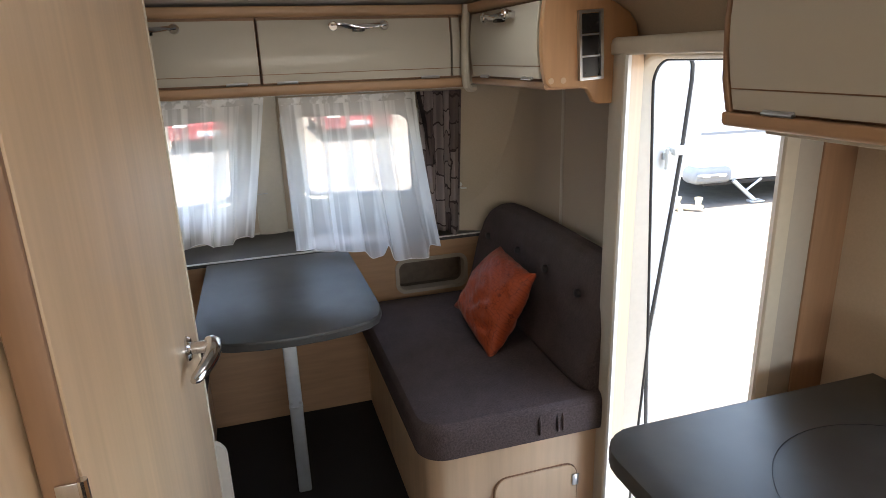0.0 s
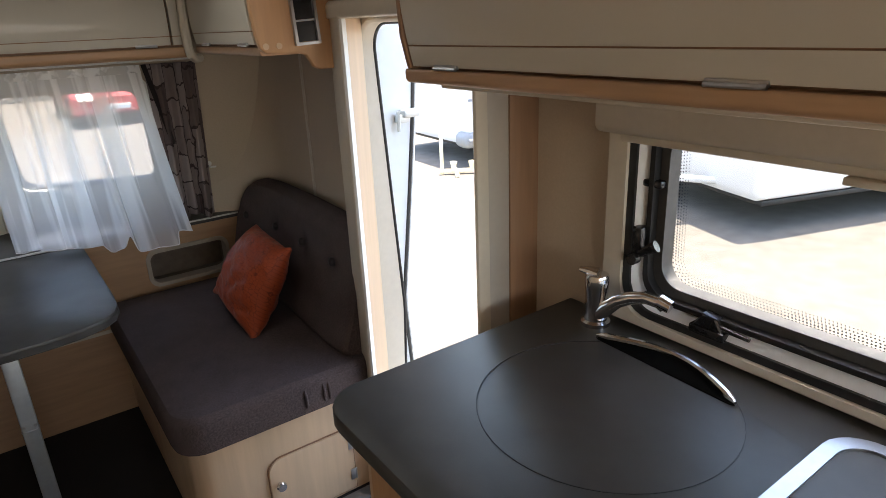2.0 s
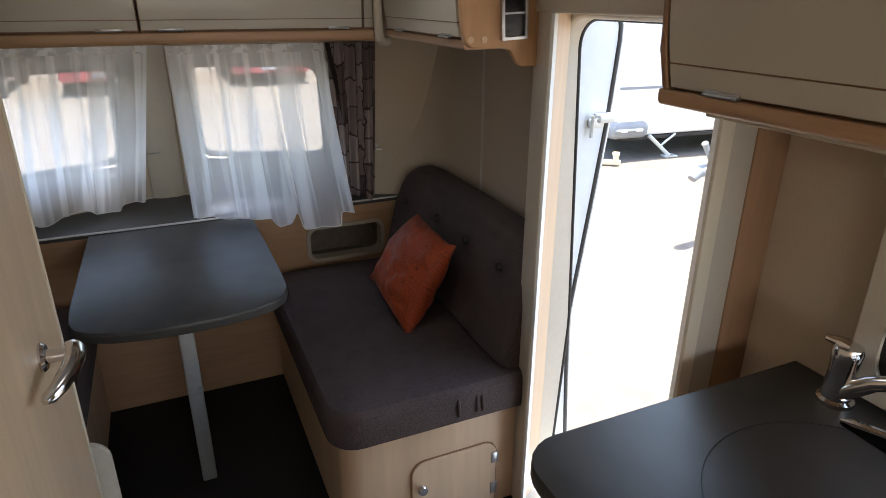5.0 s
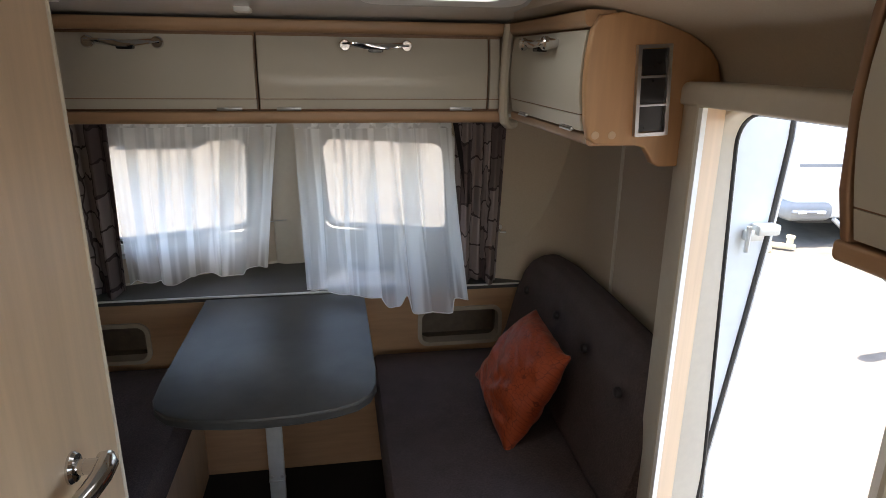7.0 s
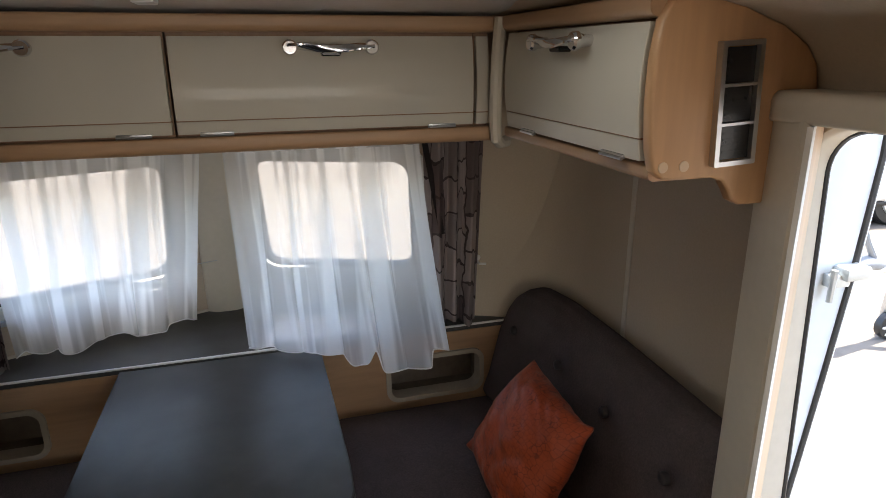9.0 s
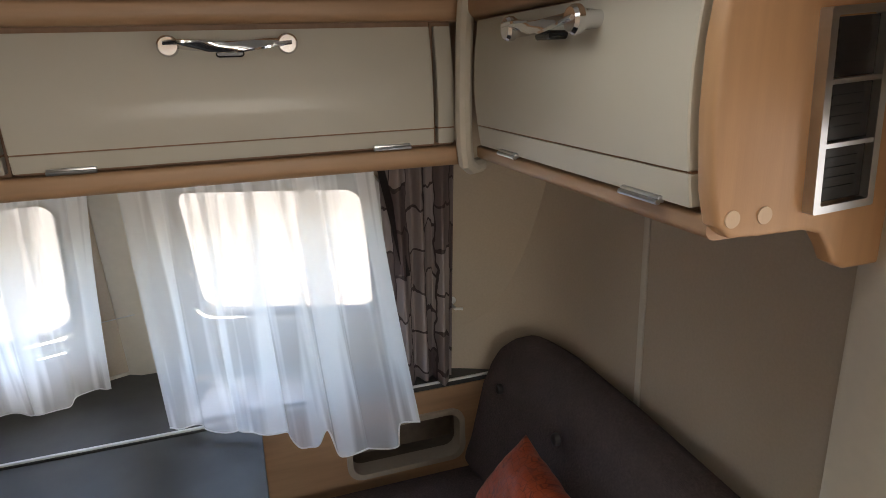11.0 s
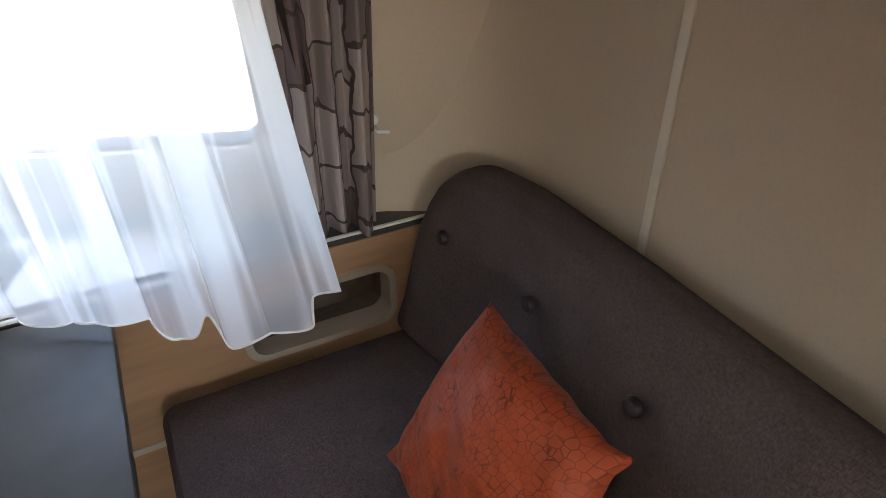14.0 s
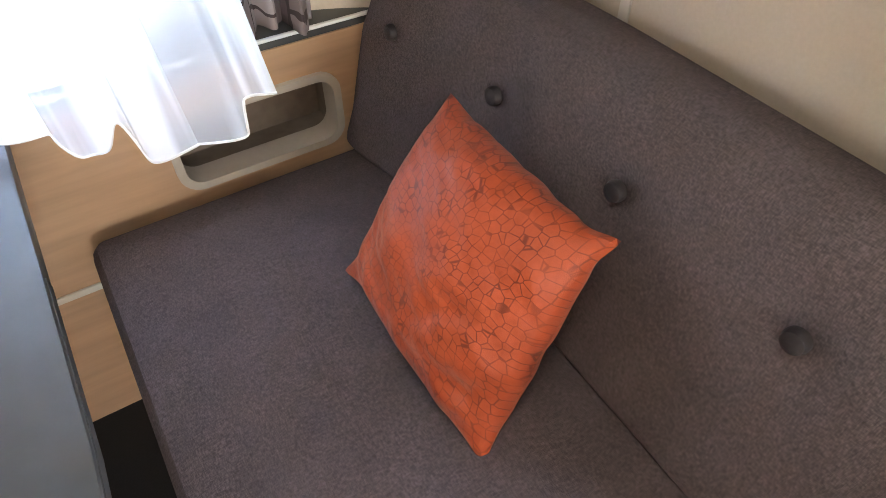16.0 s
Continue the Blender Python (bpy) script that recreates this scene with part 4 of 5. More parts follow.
# ---------------------------------------------------------------- table
tb = thing("dinette_table", (CX, 2.25, 0.0), "anthracite laminate dinette table on one folding metal leg", "table")
tpts = [(0.118, 2.658), (0.682, 2.658), (0.686, 2.30), (0.688, 2.05)]
front = [(0.684, 1.965), (0.668, 1.918), (0.632, 1.880), (0.575, 1.856), (0.49, 1.840), (0.40, 1.835)]
tpts += front + [(2 * CX - x, y) for x, y in front[-2::-1]] + [(0.112, 2.05), (0.114, 2.30)]
part("tabletop", bm_prism(tpts, "z", 0.706, 0.736, 0.004, 2), HPL, tb)
part("edge_band", bm_prism([(CX + (x - CX) * 1.004, 2.25 + (y - 2.25) * 1.003) for x, y in tpts[2:-2]] + [(CX + (x - CX) * 0.98, 2.25 + (y - 2.25) * 0.98) for x, y in tpts[2:-2]][::-1], "z", 0.7085, 0.7305, 0.003, 1), HPL_EDGE, tb, "dark edge band")
part("leg", bm_box(0.366, 0.412, 2.108, 2.133, 0.0, 0.70, 0.006), ALU, tb, "flat aluminium leg")
part("leg_joint", joined(bm_box(0.3645, 0.4135, 2.1065, 2.1345, 0.350, 0.3525, 0.001), bm_lathe([(0.005, -0.003), (0.005, 0.0)], (0.404, 2.108, 0.368), "y", 10), bm_lathe([(0.005, -0.003), (0.005, 0.0)], (0.374, 2.108, 0.368), "y", 10)), STEEL, tb, "folding joint")
part("underframe", bm_box(0.25, 0.55, 2.06, 2.20, 0.684, 0.706, 0.004), STEEL, tb)

# ---------------------------------------------------------------- kitchen
wt = thing("worktop", (1.14, 0.0, 0.84), "anthracite laminate kitchen worktop with a round sink cover", "worktop")
part("slab", bm_prism(rrect(0.848, 1.478, BACK, 0.934, (0.004, 0.004, 0.004, 0.075), 6), "z", 0.842, 0.876, 0.005, 2), HPL, wt)
kc = thing("kitchen_cabinet", (1.14, 0.2, 0.0), "pale beech kitchen base cabinet with a drawer front", "cabinet")
part("carcass", bm_prism(rrect(0.898, 1.478, BACK, 0.905, (0.004, 0.004, 0.004, 0.05), 5), "z", 0.0, 0.840), WOOD_V, kc)
part("front", bm_box(0.874, 0.8975, -0.10, 0.81, 0.09, 0.812, 0.004), WOOD_ORANGE, kc, "beech cabinet front")
# sink cover: round lid with a chrome grip across its back edge
ring_at = [(math.cos(2 * math.pi * k / 64), math.sin(2 * math.pi * k / 64)) for k in range(64)]
part("sink_lid_joint", moved(bm_ring([(1.210 + 0.2109 * c, 0.610 + 0.2109 * q) for c, q in ring_at], [(1.210 + 0.2099 * c, 0.610 + 0.2099 * q) for c, q in ring_at], 0.8757, 0.8768), flat), BLACK, wt, "thin dark joint round the lid")
bow = []
for k in range(17):
    q = k / 16
    bow.append((1.372 + 0.052 * math.sin(math.pi * q) - 0.010 * q, 0.768 - 0.295 * q, 0.882))
part("grip", bm_tube(bow, [0.003] + [0.008] * 15 + [0.003], 10), CHROME, wt, "curved chrome grip")
# no hollow here: a flat black patch paints the recess's shade on the slab
part("grip_recess_shade", bm_prism([(x, y) for x, y, z in bow] + [(1.368 - 0.010 * q, 0.766 - 0.293 * q) for q in (0.98, 0.6, 0.3, 0.02)], "z", 0.8763, 0.8775), RECESS_SHADE, wt, "flat black patch painted as the shade in the finger recess")
# tap
tap = thing("kitchen_tap", (1.42, 0.812, 0.876), "chrome kitchen mixer tap with a short arched spout", "tap")
part("body", bm_lathe([(0.030, 0.876), (0.030, 0.884), (0.024, 0.888), (0.022, 0.926), (0.024, 0.961), (0.025, 0.978), (0.022, 0.986), (0.010, 0.988)], (1.420, 0.812, 0), "z", 24), CHROME, tap)
part("spout", bm_tube([(1.417, 0.802, 0.900), (1.419, 0.785, 0.920), (1.423, 0.760, 0.943), (1.429, 0.732, 0.958), (1.434, 0.705, 0.966), (1.438, 0.678, 0.965), (1.440, 0.665, 0.956)], [0.016, 0.016, 0.014, 0.013, 0.0125, 0.013, 0.012], 14), CHROME, tap)
part("spout_tip", bm_tube([(1.438, 0.678, 0.967), (1.442, 0.655, 0.960)], [0.0145, 0.013], 14), CHROME, tap, "chrome spout tip")
part("lever", bm_tube([(1.420, 0.812, 0.986), (1.414, 0.824, 0.990), (1.404, 0.844, 0.992)], [0.014, 0.010, 0.006], 10), CHROME, tap, "chrome lever")
# hob at the worktop's near end
hob = thing("hob", (1.2, 0.1, 0.876), "steel-rimmed kitchen hob with a dark glass lid", "hob")
part("rim", moved(bm_ring(rrect(0.95, 1.415, -0.35, 0.338, 0.06, 6), rrect(0.972, 1.393, -0.328, 0.316, 0.045, 6), 0.8765, 0.888), flat), STEEL, hob, "bright steel rim")
part("glass_lid", bm_prism(rrect(0.971, 1.394, -0.329, 0.317, 0.046, 6), "z", 0.8765, 0.884), HPL, hob, "dark glass")

# kitchen window: pale surround, black rubber, aluminium, dotted acrylic pane, stays
kw = thing("window_3", (1.48, 0.14, 0.93), "outward-opening kitchen window with black rubber and aluminium frame", "window", kind="structure")
KW = (-0.785, 0.50, 0.905, 1.340)


def wring(grow, r0, r1, shrink, t0, t1):
    return moved(bm_ring(rrect(KW[0] - grow, KW[1] + grow, KW[2] - grow * (0.4 if grow > 0 else 1.0), KW[3] + grow, r0, 6), rrect(KW[0] + shrink, KW[1] - shrink, KW[2] + shrink, KW[3] - shrink, r1, 6), t0, t1), RIGHT)


part("surround", wring(0.045, 0.02, 0.065, -0.002, -0.022, 0.004), TRIM, kw, "pale plastic surround")
part("rubber", wring(0.002, 0.068, 0.06, 0.014, -0.014, 0.03), BLACK, kw, "black rubber")
def bevelled_frame():
    """Aluminium ring whose face slopes outwards to the pane."""
    bm = wring(-0.0145, 0.06, 0.055, 0.036, -0.008, 0.036)
    for v in bm.verts:
        p = RIGHT.inverted() @ v.co
        if p.y < 0 and KW[0] + 0.0359 < p.x < KW[1] - 0.0359 and KW[2] + 0.0359 < p.z < KW[3] - 0.0359:
            v.co.x += 0.022
    part("frame", bm, SILVER, kw, "bright aluminium frame")


bevelled_frame()
part("inner_rubber", wring(-0.0365, 0.05, 0.05, 0.047, -0.002, 0.05), BLACK, kw, "black rubber")
part("pane_seal", wring(-0.0475, 0.05, 0.045, 0.066, 0.016, 0.05), SEAL_GREY, kw, "dark grey rubber lip")
OUT = RIGHT @ Matrix.Translation((0, 0.055, 1.36)) @ Matrix.Rotation(radians(3.0), 4, 'X') @ Matrix.Translation((0, 0, -1.36))
kp = part("pane", moved(bm_prism(rrect(KW[0] + 0.01, KW[1] - 0.01, KW[2] + 0.01, KW[3] - 0.01, 0.07, 6), "y", 0.0, 0.004), OUT), PANE, kw)
kp.visible_shadow = False
dots = []
for row in range(5):
    inset = 0.053 + row * 0.0058
    pts = rrect(KW[0] + inset, KW[1] - inset, KW[2] + inset, KW[3] - inset, 0.05 - 0.004 * row, 8)
    for a, b in zip(pts, pts[1:] + pts[:1]):
        d = math.dist(a, b)
        n = max(1, int(d / 0.0062))
        for k in range(n):
            q = (k + 0.5 * (row % 2)) / n
            dots.append((a[0] + (b[0] - a[0]) * q, a[1] + (b[1] - a[1]) * q, 0.0023 - 0.00025 * row))
verts, faces = [], []
for x, z, r in dots:
    i0 = len(verts)
    verts += [(x + r, -0.0012, z), (x, -0.0012, z + r), (x - r, -0.0012, z), (x, -0.0012, z - r)]
    faces.append((i0, i0 + 1, i0 + 2, i0 + 3))
me = bpy.data.meshes.new("dot_screen")
me.from_pydata(verts, [], faces)
me.transform(OUT)
me.materials.append(BLACK)
ds = new("dot_screen", me)
ds.parent = kw
ds.matrix_parent_inverse = kw.matrix_world.inverted()
tagged(ds, "black printed dots round the pane", kind="stuff")


def stay(u, z, upright):
    """A window catch: base, knuckle and lever."""
    if upright:
        b = joined(bm_box(u - 0.012, u + 0.012, -0.02, 0.03, z - 0.028, z + 0.028, 0.005), bm_tube([(u, -0.01, z - 0.03), (u + 0.03, -0.02, z - 0.01), (u + 0.045, -0.015, z)], [0.008, 0.009, 0.012], 10), bm_lathe([(0.012, -0.03), (0.012, -0.014)], (u, 0, z - 0.035), "y", 12))
    else:
        b = joined(bm_box(u - 0.035, u + 0.035, -0.018, 0.02, z - 0.008, z + 0.010, 0.004), bm_prism([(u - 0.03, z + 0.008), (u + 0.03, z + 0.008), (u + 0.015, z + 0.032), (u - 0.012, z + 0.036)], "y", -0.014, 0.012, 0.003, 1), bm_tube([(u, -0.004, z + 0.016), (u + 0.075, -0.004, z + 0.012)], [0.006, 0.004], 8))
    part("catch", moved(b, RIGHT), BLACK_GLOSS, kw, "black window catch")


stay(KW[0] + 0.028, 1.06, True)
stay(KW[0] + 0.19, KW[2] + 0.018, False)
part("stay_rod", moved(bm_tube([(KW[0] + 0.032, 0.012, 1.09), (KW[0] + 0.036, 0.02, 1.24)], 0.006, 10), RIGHT), STEEL, kw, "steel stay rod")
part("stay_clip", moved(bm_box(KW[0] + 0.018, KW[0] + 0.062, 0.0, 0.03, 1.165, 1.18, 0.004), RIGHT), BLACK_GLOSS, kw)
blind = thing("roller_blind", (1.40, 0.1, 1.28), "rolled-up beige cassette blind over the kitchen window", "blind")
part("cassette", moved(bm_prism(rrect(-0.062, -0.023, 1.268, 1.340, (0.018, 0.004, 0.004, 0.018), 5), "x", -0.835, 0.56, 0.004, 2), RIGHT), TRIM, blind, "pale beige cassette")
part("pull_rail", moved(bm_box(-0.785, 0.50, -0.050, -0.036, 1.255, 1.270, 0.004), RIGHT), TRIM, blind)
part("pull_tab", moved(bm_box(-0.40, -0.30, -0.060, -0.040, 1.243, 1.255, 0.003), RIGHT), TRIM, blind)
single("towel_hook", joined(bm_box(1.224, 1.242, 0.678, 0.696, 1.364, 1.376, 0.003), bm_tube([(1.233, 0.687, 1.366), (1.235, 0.660, 1.3625), (1.237, 0.62, 1.368)], [0.005, 0.004, 0.003], 8)), CHROME, "small chrome hook under the kitchen locker", "hook")

# ---------------------------------------------------------------- curtains
def soft(a, b, q):
    q = min(1.0, max(0.0, (q - a) / (b - a)))
    return q * q * (3 - 2 * q)


def net_right(u, v):
    """Sheer panel that hangs from the rail, lies on the shelf at one side and drapes forward over its edge at the other."""
    x = 0.462 + 0.535 * u + (0.012 + 0.032 * u) * v ** 1.2
    hem_y = 2.66 - 0.225 * soft(0.0, 0.85, u) + 0.05 * soft(0.86, 1.0, u)
    wave = u * 2 * math.pi * 6.3 + 2.0 + 0.9 * math.sin(u * 9.0)
    amp = 0.25 + 0.75 * v
    fold = 0.013 * math.sin(u * 2 * math.pi * 2.7 + 0.4) + 0.008 * math.sin(wave) + 0.003 * math.sin(u * 2 * math.pi * 11 + 2 * v)
    x += (0.009 * math.cos(wave) + 0.004 * math.sin(u * 61)) * amp * min(1.0, 8 * u, 8 * (1 - u))
    y = 2.625 + (hem_y - 2.625) * v ** 1.5 + fold * amp
    hem = 0.752 - 0.012 * soft(0.35, 0.75, u) - 0.018 * math.exp(-((u - 0.525) / 0.025) ** 2) + 0.045 * math.exp(-((u - 0.605) / 0.022) ** 2) - 0.012 * soft(0.62, 0.68, u) + 0.045 * soft(0.875, 0.91, u) - 0.012 * soft(0.93, 1.0, u)
    return (x, y, 1.372 + (hem - 1.372) * v)


def net_left(u, v):
    """Sheer panel tucked back on to the shelf."""
    x = -0.125 + 0.535 * u + (-0.045 - 0.055 * u) * v
    hem_y = 2.775 + 0.14 * u
    wave = u * 2 * math.pi * 5.2 + 0.7 * math.sin(u * 8.0)
    fold = 0.012 * math.sin(u * 2 * math.pi * 2.3 + 1) + 0.008 * math.sin(wave) + 0.003 * math.sin(u * 2 * math.pi * 11)
    x += 0.010 * math.cos(wave) * (0.25 + 0.75 * v) * min(1.0, 8 * u, 8 * (1 - u))
    z = 1.378 + (0.760 + 0.010 * math.sin(u * 15) + 0.006 * math.sin(u * 37) - 1.378) * v
    return (x, 2.63 + (hem_y - 2.63) * v ** 1.3 + fold * (0.35 + 0.65 * v), z)


def net(fn, at, label):
    c = thing("net_curtain", at, label, "curtain", "net curtains")
    part("cloth", bm_sheet(fn, 220, 40), NET, c)
    part("hem", bm_tube([fn(i / 220, 1.0) for i in range(221)], 0.0022, 5), HEM, c, "white stitched hem")
    part("heading", bm_sheet(lambda u, v: tuple(Vector(fn(u, 0.045 * v)) + Vector((0, -0.003, 0.0))), 150, 2), NET, c, "gathered heading")
    return c


net(net_right, (0.75, 2.55, 0.74), "sheer white net curtain draped over the shelf edge")
net(net_left, (0.1, 2.7, 0.76), "sheer white net curtain resting on the window shelf")


def drape(x0, x1, y0, lean, spread, label, seedy):
    def fn(u, v):
        w = x1 - x0
        x = x0 + w * u + spread * v * (u - 0.5)
        f = math.sin(u * 2 * math.pi * 3.4 + seedy) * 0.020 + math.sin(u * 2 * math.pi * 7 + 1.3 + v) * 0.006
        y = y0 + lean * v + f * (0.6 + 0.5 * v)
        z = 1.372 - v * (0.606 + 0.014 * math.sin(u * 9 + seedy))
        return (x, y, z)
    c = thing("patterned_curtain", ((x0 + x1) / 2, y0, 0.75), label, "curtain", "patterned curtains")
    bm = bm_sheet(fn, 60, 30)
    part("cloth", bm, CURTAIN, c).modifiers.new("thick", 'SOLIDIFY').thickness = 0.002
    return c


drape(1.010, 1.200, 2.622, 0.020, -0.03, "mauve-grey curtain with dark outlined pattern beside the window", 0.0)
drape(-0.36, -0.118, 2.622, 0.06, -0.06, "mauve-grey curtain with dark outlined pattern beside the window", 1.5)
single("curtain_edge_lining", bm_sheet(lambda u, v: (1.000 + 0.02 * u + 0.055 * v, 2.612 + 0.01 * u, 1.372 - 0.30 * v), 3, 10), FABRIC_DARK, "dark lining edge of the patterned curtain", "curtain")
structure("curtain_rail", bm_box(-0.50, 1.30, 2.618, 2.636, 1.380, 1.392, 0.003), WHITE, "white curtain rail under the lockers", category="trim")
single("curtain_hook", joined(bm_tube([(1.200, 2.72, 0.952), (1.196, 2.645, 0.956), (1.215, 2.637, 0.956)], 0.004, 8), bm_lathe([(0.010, 0.0), (0.010, 0.004)], (1.203, 2.685, 0.963), "y", 10)), WHITE, "small white tie-back hook on the wall", "hook")
single("curtain_wire", bm_tube([(-0.19, 2.74, 0.945), (0.28, 2.93, 0.945), (0.39, 2.97, 0.945)], 0.0016, 5), STEEL, "thin taut curtain wire across the window", "wire")
paper = thing("brochure", (0.80, 2.74, 0.743), "white printed sheet lying on the window shelf", "paper")
part("sheet", bm_sheet(lambda u, v: (0.51 + 0.39 * u + 0.065 * v, 2.700 - 0.012 * u + (0.215 - 0.06 * u) * v, 0.7455 + 0.002 * math.sin(3 * u)), 8, 4), PAPER, paper)
for k in range(5):
    part("print_line", bm_box(0.60 + 0.016 * k, 0.67 + 0.016 * k + 0.04 * (k % 2), 2.715 + 0.024 * k, 2.722 + 0.024 * k, 0.7482, 0.7488), INK, paper)
for k in range(3):
    part("print_mark", moved(bm_box(-0.012, 0.012, -0.003, 0.003, 0.7482, 0.7488), pose(0.800 + 0.012 * k, 2.715 + 0.022 * k, 0, 0, 0, 40 - 25 * k)), INK, paper)

# ---------------------------------------------------------------- ceiling bits
for bx, by in ((0.03, 1.93), (0.40, 2.06), (0.775, 1.80)):
    single("ceiling_bracket", bm_box(bx - 0.018, bx + 0.018, by - 0.03, by + 0.03, ceiling_z(by) - 0.010, ceiling_z(by) + 0.01, 0.004), WHITE, "small white plastic clip on the ceiling", "bracket", "ceiling clips")

# ---------------------------------------------------------------- outside
def caravan(m, length, width, label, bumper=True, low=0.30):
    """A parked caravan: body with rounded ends, skirt, window, wheel, jack."""
    c = thing("caravan", m.translation, label, "caravan", "parked caravans")
    body = [(0, low + 0.08), (0.06, low), (length - 0.35, low), (length, 0.75), (length + 0.12, 1.3), (length, 2.1), (length - 0.3, 2.45), (0.25, 2.45), (-0.05, 2.2), (-0.1, 1.4)]
    part("body", moved(bm_prism(body, "y", 0, width, 0.05, 3), m), VAN_WHITE, c)
    part("skirt", moved(bm_box(0.1, length - 0.35, 0.012, width - 0.012, low - 0.05, low, 0.01), m), BLACK, c, "dark chassis rail")
    for k, (a, b) in enumerate(((0.5, 1.5), (2.2, 3.3))):
        w = part("window", moved(bm_prism(rrect(a, b, 1.25, 1.85, 0.1), "y", -0.02, 0.01), m), BLACK_GLOSS, c, "dark tinted window")
    part("trim_line", moved(bm_box(0.0, length - 0.05, -0.006, 0.004, 0.88, 0.91), m), VAN_GREY, c, "grey trim line")
    wx = length * 0.52
    part("wheel", moved(bm_lathe([(0.05, 0.05), (0.30, 0.03), (0.32, 0.06), (0.32, 0.20), (0.28, 0.24), (0.05, 0.24)], (wx, 0.0, 0.32), "y", 28), m), BLACK, c, "black tyre")
    part("rim", moved(bm_lathe([(0.20, 0.045), (0.19, 0.018), (0.08, 0.022), (0.05, 0.005), (0.02, 0.004)], (wx, 0.0, 0.32), "y", 20), m), ALU, c, "pale alloy rim")
    for jx in (0.50, length - 0.95) if bumper else ():
        part("corner_steady", moved(joined(bm_tube([(jx, 0.0, low), (jx + 0.34, 0.0, 0.02)], 0.026, 6), bm_tube([(jx + 0.40, 0.0, low), (jx + 0.18, 0.0, 0.15)], 0.016, 6), bm_box(jx + 0.26, jx + 0.44, -0.06, 0.06, 0.0, 0.03, 0.008)), m), ALU, c, "pale steel corner steady")
    if bumper:
        bp = part("bumper", moved(joined(bm_box(-0.09, 0.46, -0.07, 0.24, low - 0.02, low + 0.19, 0.085, 4), bm_box(-0.05, 0.36, -0.085, 0.10, low + 0.06, low + 0.12, 0.03, 3)), m), VAN_GREY, c, "grey moulded bumper")
        for lx in (0.02, 0.24):
            part("rear_light", moved(bm_box(lx, lx + 0.10, -0.092, -0.06, low + 0.075, low + 0.105, 0.008), m), WHITE, bp, "pale light lens")
    return c


GZ = GROUND_Z
caravan(Matrix.Translation((5.50, 6.42, GZ)) @ Matrix.Rotation(radians(-5), 4, 'Z'), 4.2, 2.1, "white touring caravan parked across the yard")
van_b = caravan(Matrix.Translation((5.585, 2.648, GZ)) @ Matrix.Rotation(radians(-18.8), 4, 'Z'), 4.6, 2.1, "white touring caravan parked beside the kitchen window", False)
levl = thing("ground_stand", (5.25, 6.33, GZ), "pale yellow steel stand on the sandy ground", "stand")
part("bar", moved(joined(bm_box(-0.24, 0.24, -0.03, 0.03, 0.02, 0.07, 0.01), bm_box(-0.05, 0.0, -0.20, 0.20, 0.0, 0.05, 0.01)), Matrix.Translation((5.25, 6.34, GZ)) @ Matrix.Rotation(radians(-33), 4, 'Z')), YELLOW, levl)
for kx, ky in ((5.20, 6.37), (5.40, 6.24)):
    part("knob", bm_lathe([(0.035, 0.05), (0.035, 0.13), (0.045, 0.135), (0.045, 0.165), (0.01, 0.17)], (kx, ky, GZ), "z", 12), YELLOW, levl)
part("post", bm_box(5.06, 5.10, 6.44, 6.48, GZ, GZ + 0.58, 0.01), YELLOW, levl)


def drawbar(c):
    """A-frame with coupling and jockey wheel at the end of a caravan."""
    head = Vector((4.50, 3.89, 0.20))
    part("drawbar", joined(*[bm_tube([head, p], 0.035, 8) for p in ((5.80, 3.10, 0.0), (6.15, 4.15, 0.0))]), VAN_WHITE, c, "pale steel drawbar")
    part("coupling", joined(bm_tube([(4.52, 3.89, 0.22), (4.36, 3.87, 0.25), (4.24, 3.85, 0.25), (4.18, 3.84, 0.20)], [0.045, 0.05, 0.055, 0.035], 12), bm_tube([(4.42, 3.87, 0.28), (4.32, 3.85, 0.40), (4.26, 3.84, 0.48)], [0.024, 0.020, 0.026], 10)), VAN_GREY, c, "grey coupling with its lever")
    jw = part("jockey_wheel", bm_lathe([(0.06, -0.03), (0.092, -0.026), (0.096, 0.0), (0.092, 0.026), (0.06, 0.03)], (4.76, 3.93, GZ + 0.096), "y", 24), BLACK, c, "small rubber jockey wheel")
    part("stem", bm_tube([(4.76, 3.98, GZ + 0.09), (4.76, 3.98, GZ + 0.2), (4.78, 3.96, GZ + 0.55), (4.78, 3.96, GZ + 0.75)], 0.02, 10), STEEL, jw, "steel stem")
    for k in range(6):
        a = radians(60 * k)
        part("spoke", bm_tube([(4.76, 3.895, GZ + 0.096), (4.76 + 0.075 * math.cos(a), 3.898, GZ + 0.096 + 0.075 * math.sin(a))], [0.016, 0.009], 6), WHITE, jw, "white spoke")


drawbar(van_b)


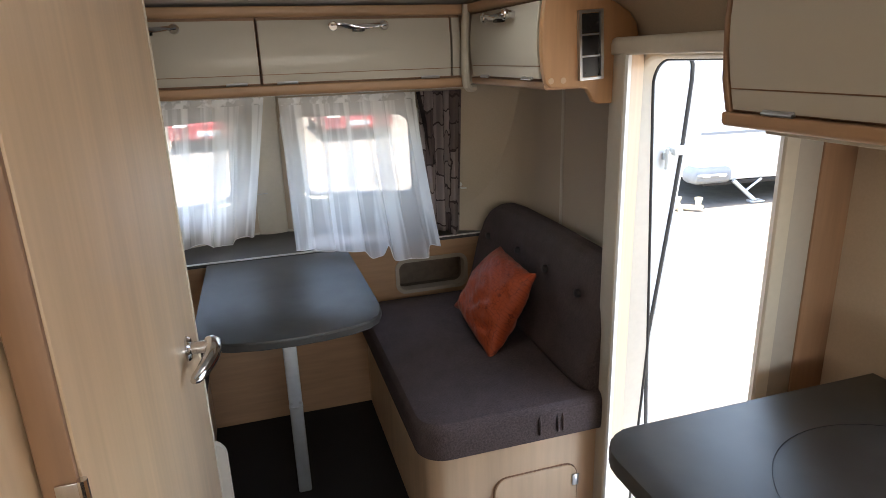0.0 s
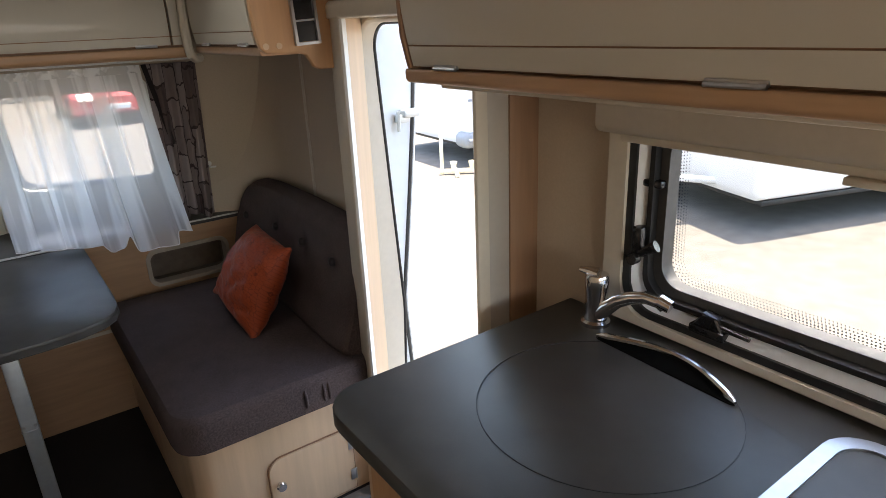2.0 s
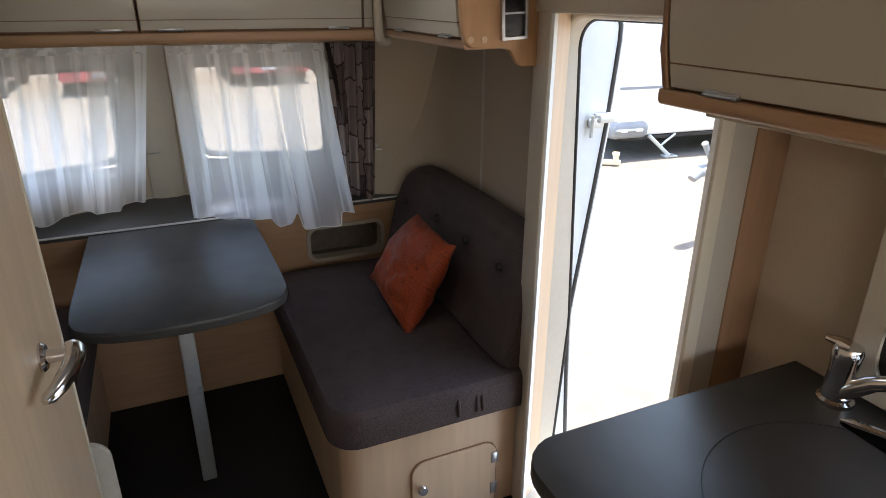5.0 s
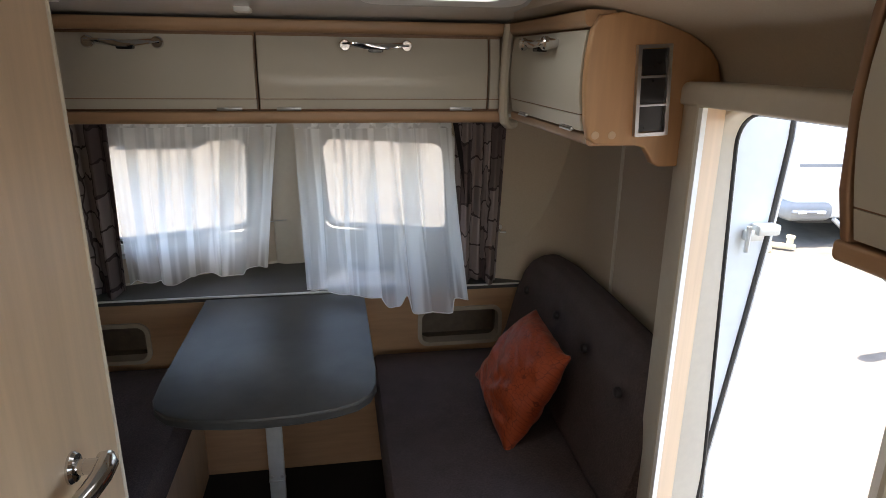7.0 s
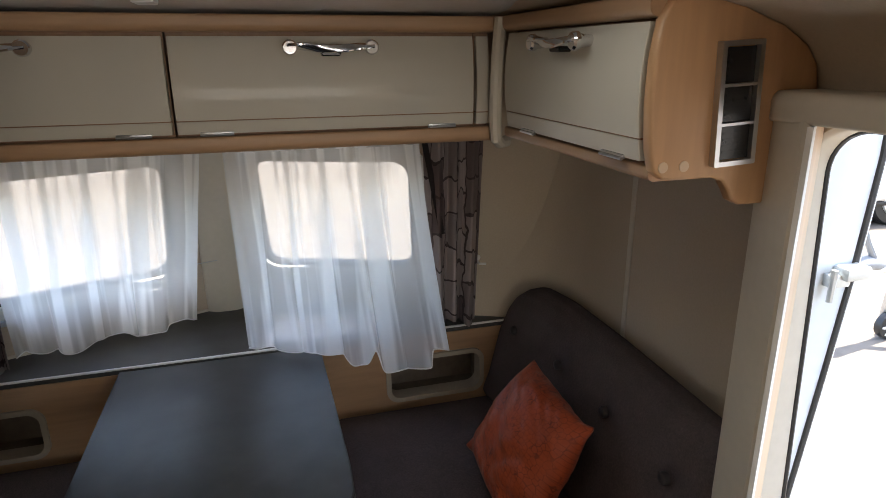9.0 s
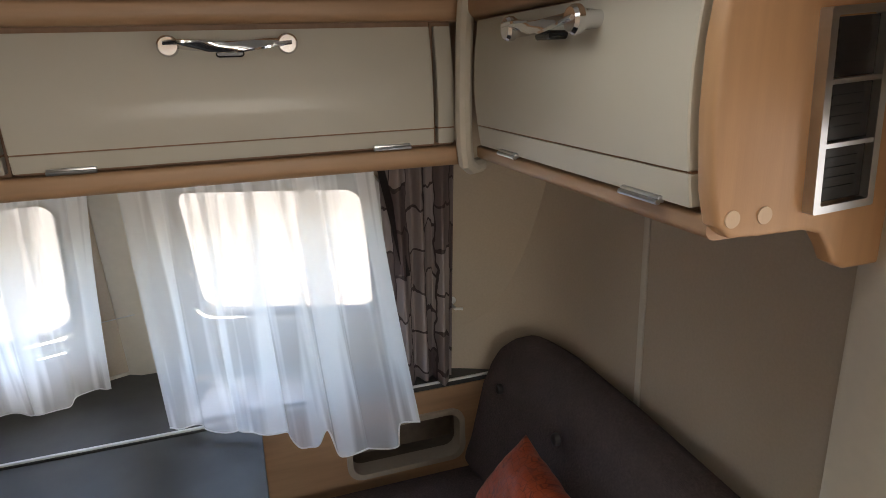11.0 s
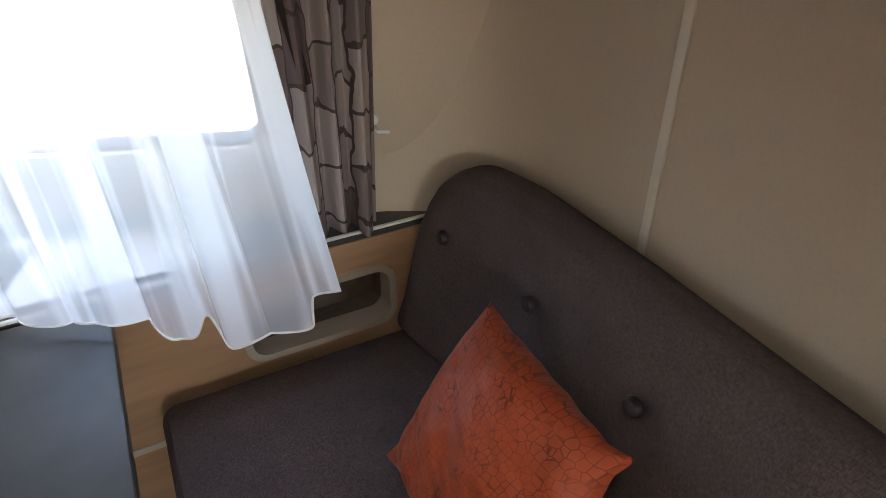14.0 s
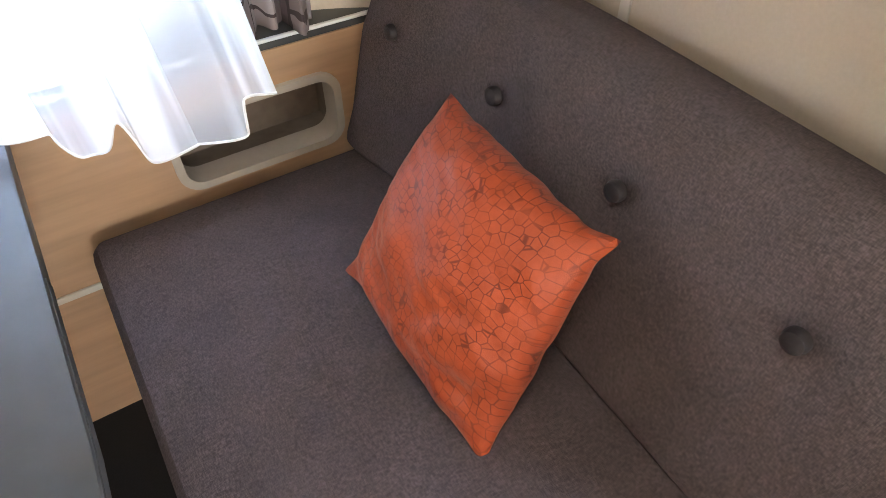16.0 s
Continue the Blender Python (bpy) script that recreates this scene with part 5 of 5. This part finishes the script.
def car(m, paint, label):
    c = thing("car", m.translation, label, "car", "parked cars")
    low = [(0.0, 0.30), (0.05, 0.62), (0.35, 0.80), (1.15, 0.92), (3.9, 0.95), (4.15, 0.85), (4.2, 0.35), (3.75, 0.25), (0.3, 0.22)]
    top = [(1.10, 0.90), (1.85, 1.40), (2.3, 1.47), (3.2, 1.42), (3.95, 0.95)]
    part("body", moved(bm_prism(low, "y", 0, 1.72, 0.07, 3), m), paint, c)
    part("cabin", moved(bm_prism(top, "y", 0.12, 1.60, 0.10, 3), m), paint, c)
    for y0, y1 in ((0.10, 0.13), (1.59, 1.62)):
        part("side_window", moved(bm_prism([(1.40, 0.96), (1.95, 1.34), (3.15, 1.34), (3.6, 0.98)], "y", y0, y1), m), BLACK_GLOSS, c, "dark side window")
    part("windscreen", moved(bm_prism([(1.12, 0.94), (1.80, 1.385), (1.83, 1.36), (1.18, 0.93)], "y", 0.25, 1.47), m), BLACK_GLOSS, c, "dark windscreen")
    for wx in (0.85, 3.35):
        for wy in (-0.02, 1.54):
            w = part("wheel", moved(bm_lathe([(0.05, 0.0), (0.28, 0.0), (0.31, 0.04), (0.31, 0.16), (0.28, 0.20), (0.05, 0.20)], (wx, wy, 0.31), "y", 24), m), BLACK, c, "black tyre")
            part("rim", moved(bm_lathe([(0.19, -0.004), (0.17, 0.01), (0.03, 0.012)], (wx, wy, 0.31), "y", 16), m), ALU, w, "alloy rim")
    for wy in (0.12, 1.30):
        part("headlight", moved(bm_prism([(-0.01, 0.58), (0.10, 0.70), (0.25, 0.72), (0.02, 0.56)], "y", wy, wy + 0.30, 0.01, 1), m), WHITE, c, "clear headlight")
    part("number_plate", moved(bm_box(-0.03, 0.02, 0.60, 1.12, 0.36, 0.47, 0.004), m), WHITE, c, "white number plate")
    return c


FACING = Matrix.Rotation(radians(90), 4, 'Z')
car(Matrix.Translation((0.35, 15.0, GZ)) @ FACING, RED, "bright red hatchback parked facing the caravan")
car(Matrix.Translation((3.75, 15.4, GZ)) @ FACING, RED, "bright red hatchback parked facing the caravan")
car(Matrix.Translation((-2.4, 14.8, GZ)) @ FACING, VAN_WHITE, "white hatchback parked facing the caravan")
yw = structure("backdrop_yard_wall", bm_box(-18, 24, 24, 24.3, GZ, GZ + 2.4, 0.03), STONE, "tan rendered yard wall in the distance", category="wall")
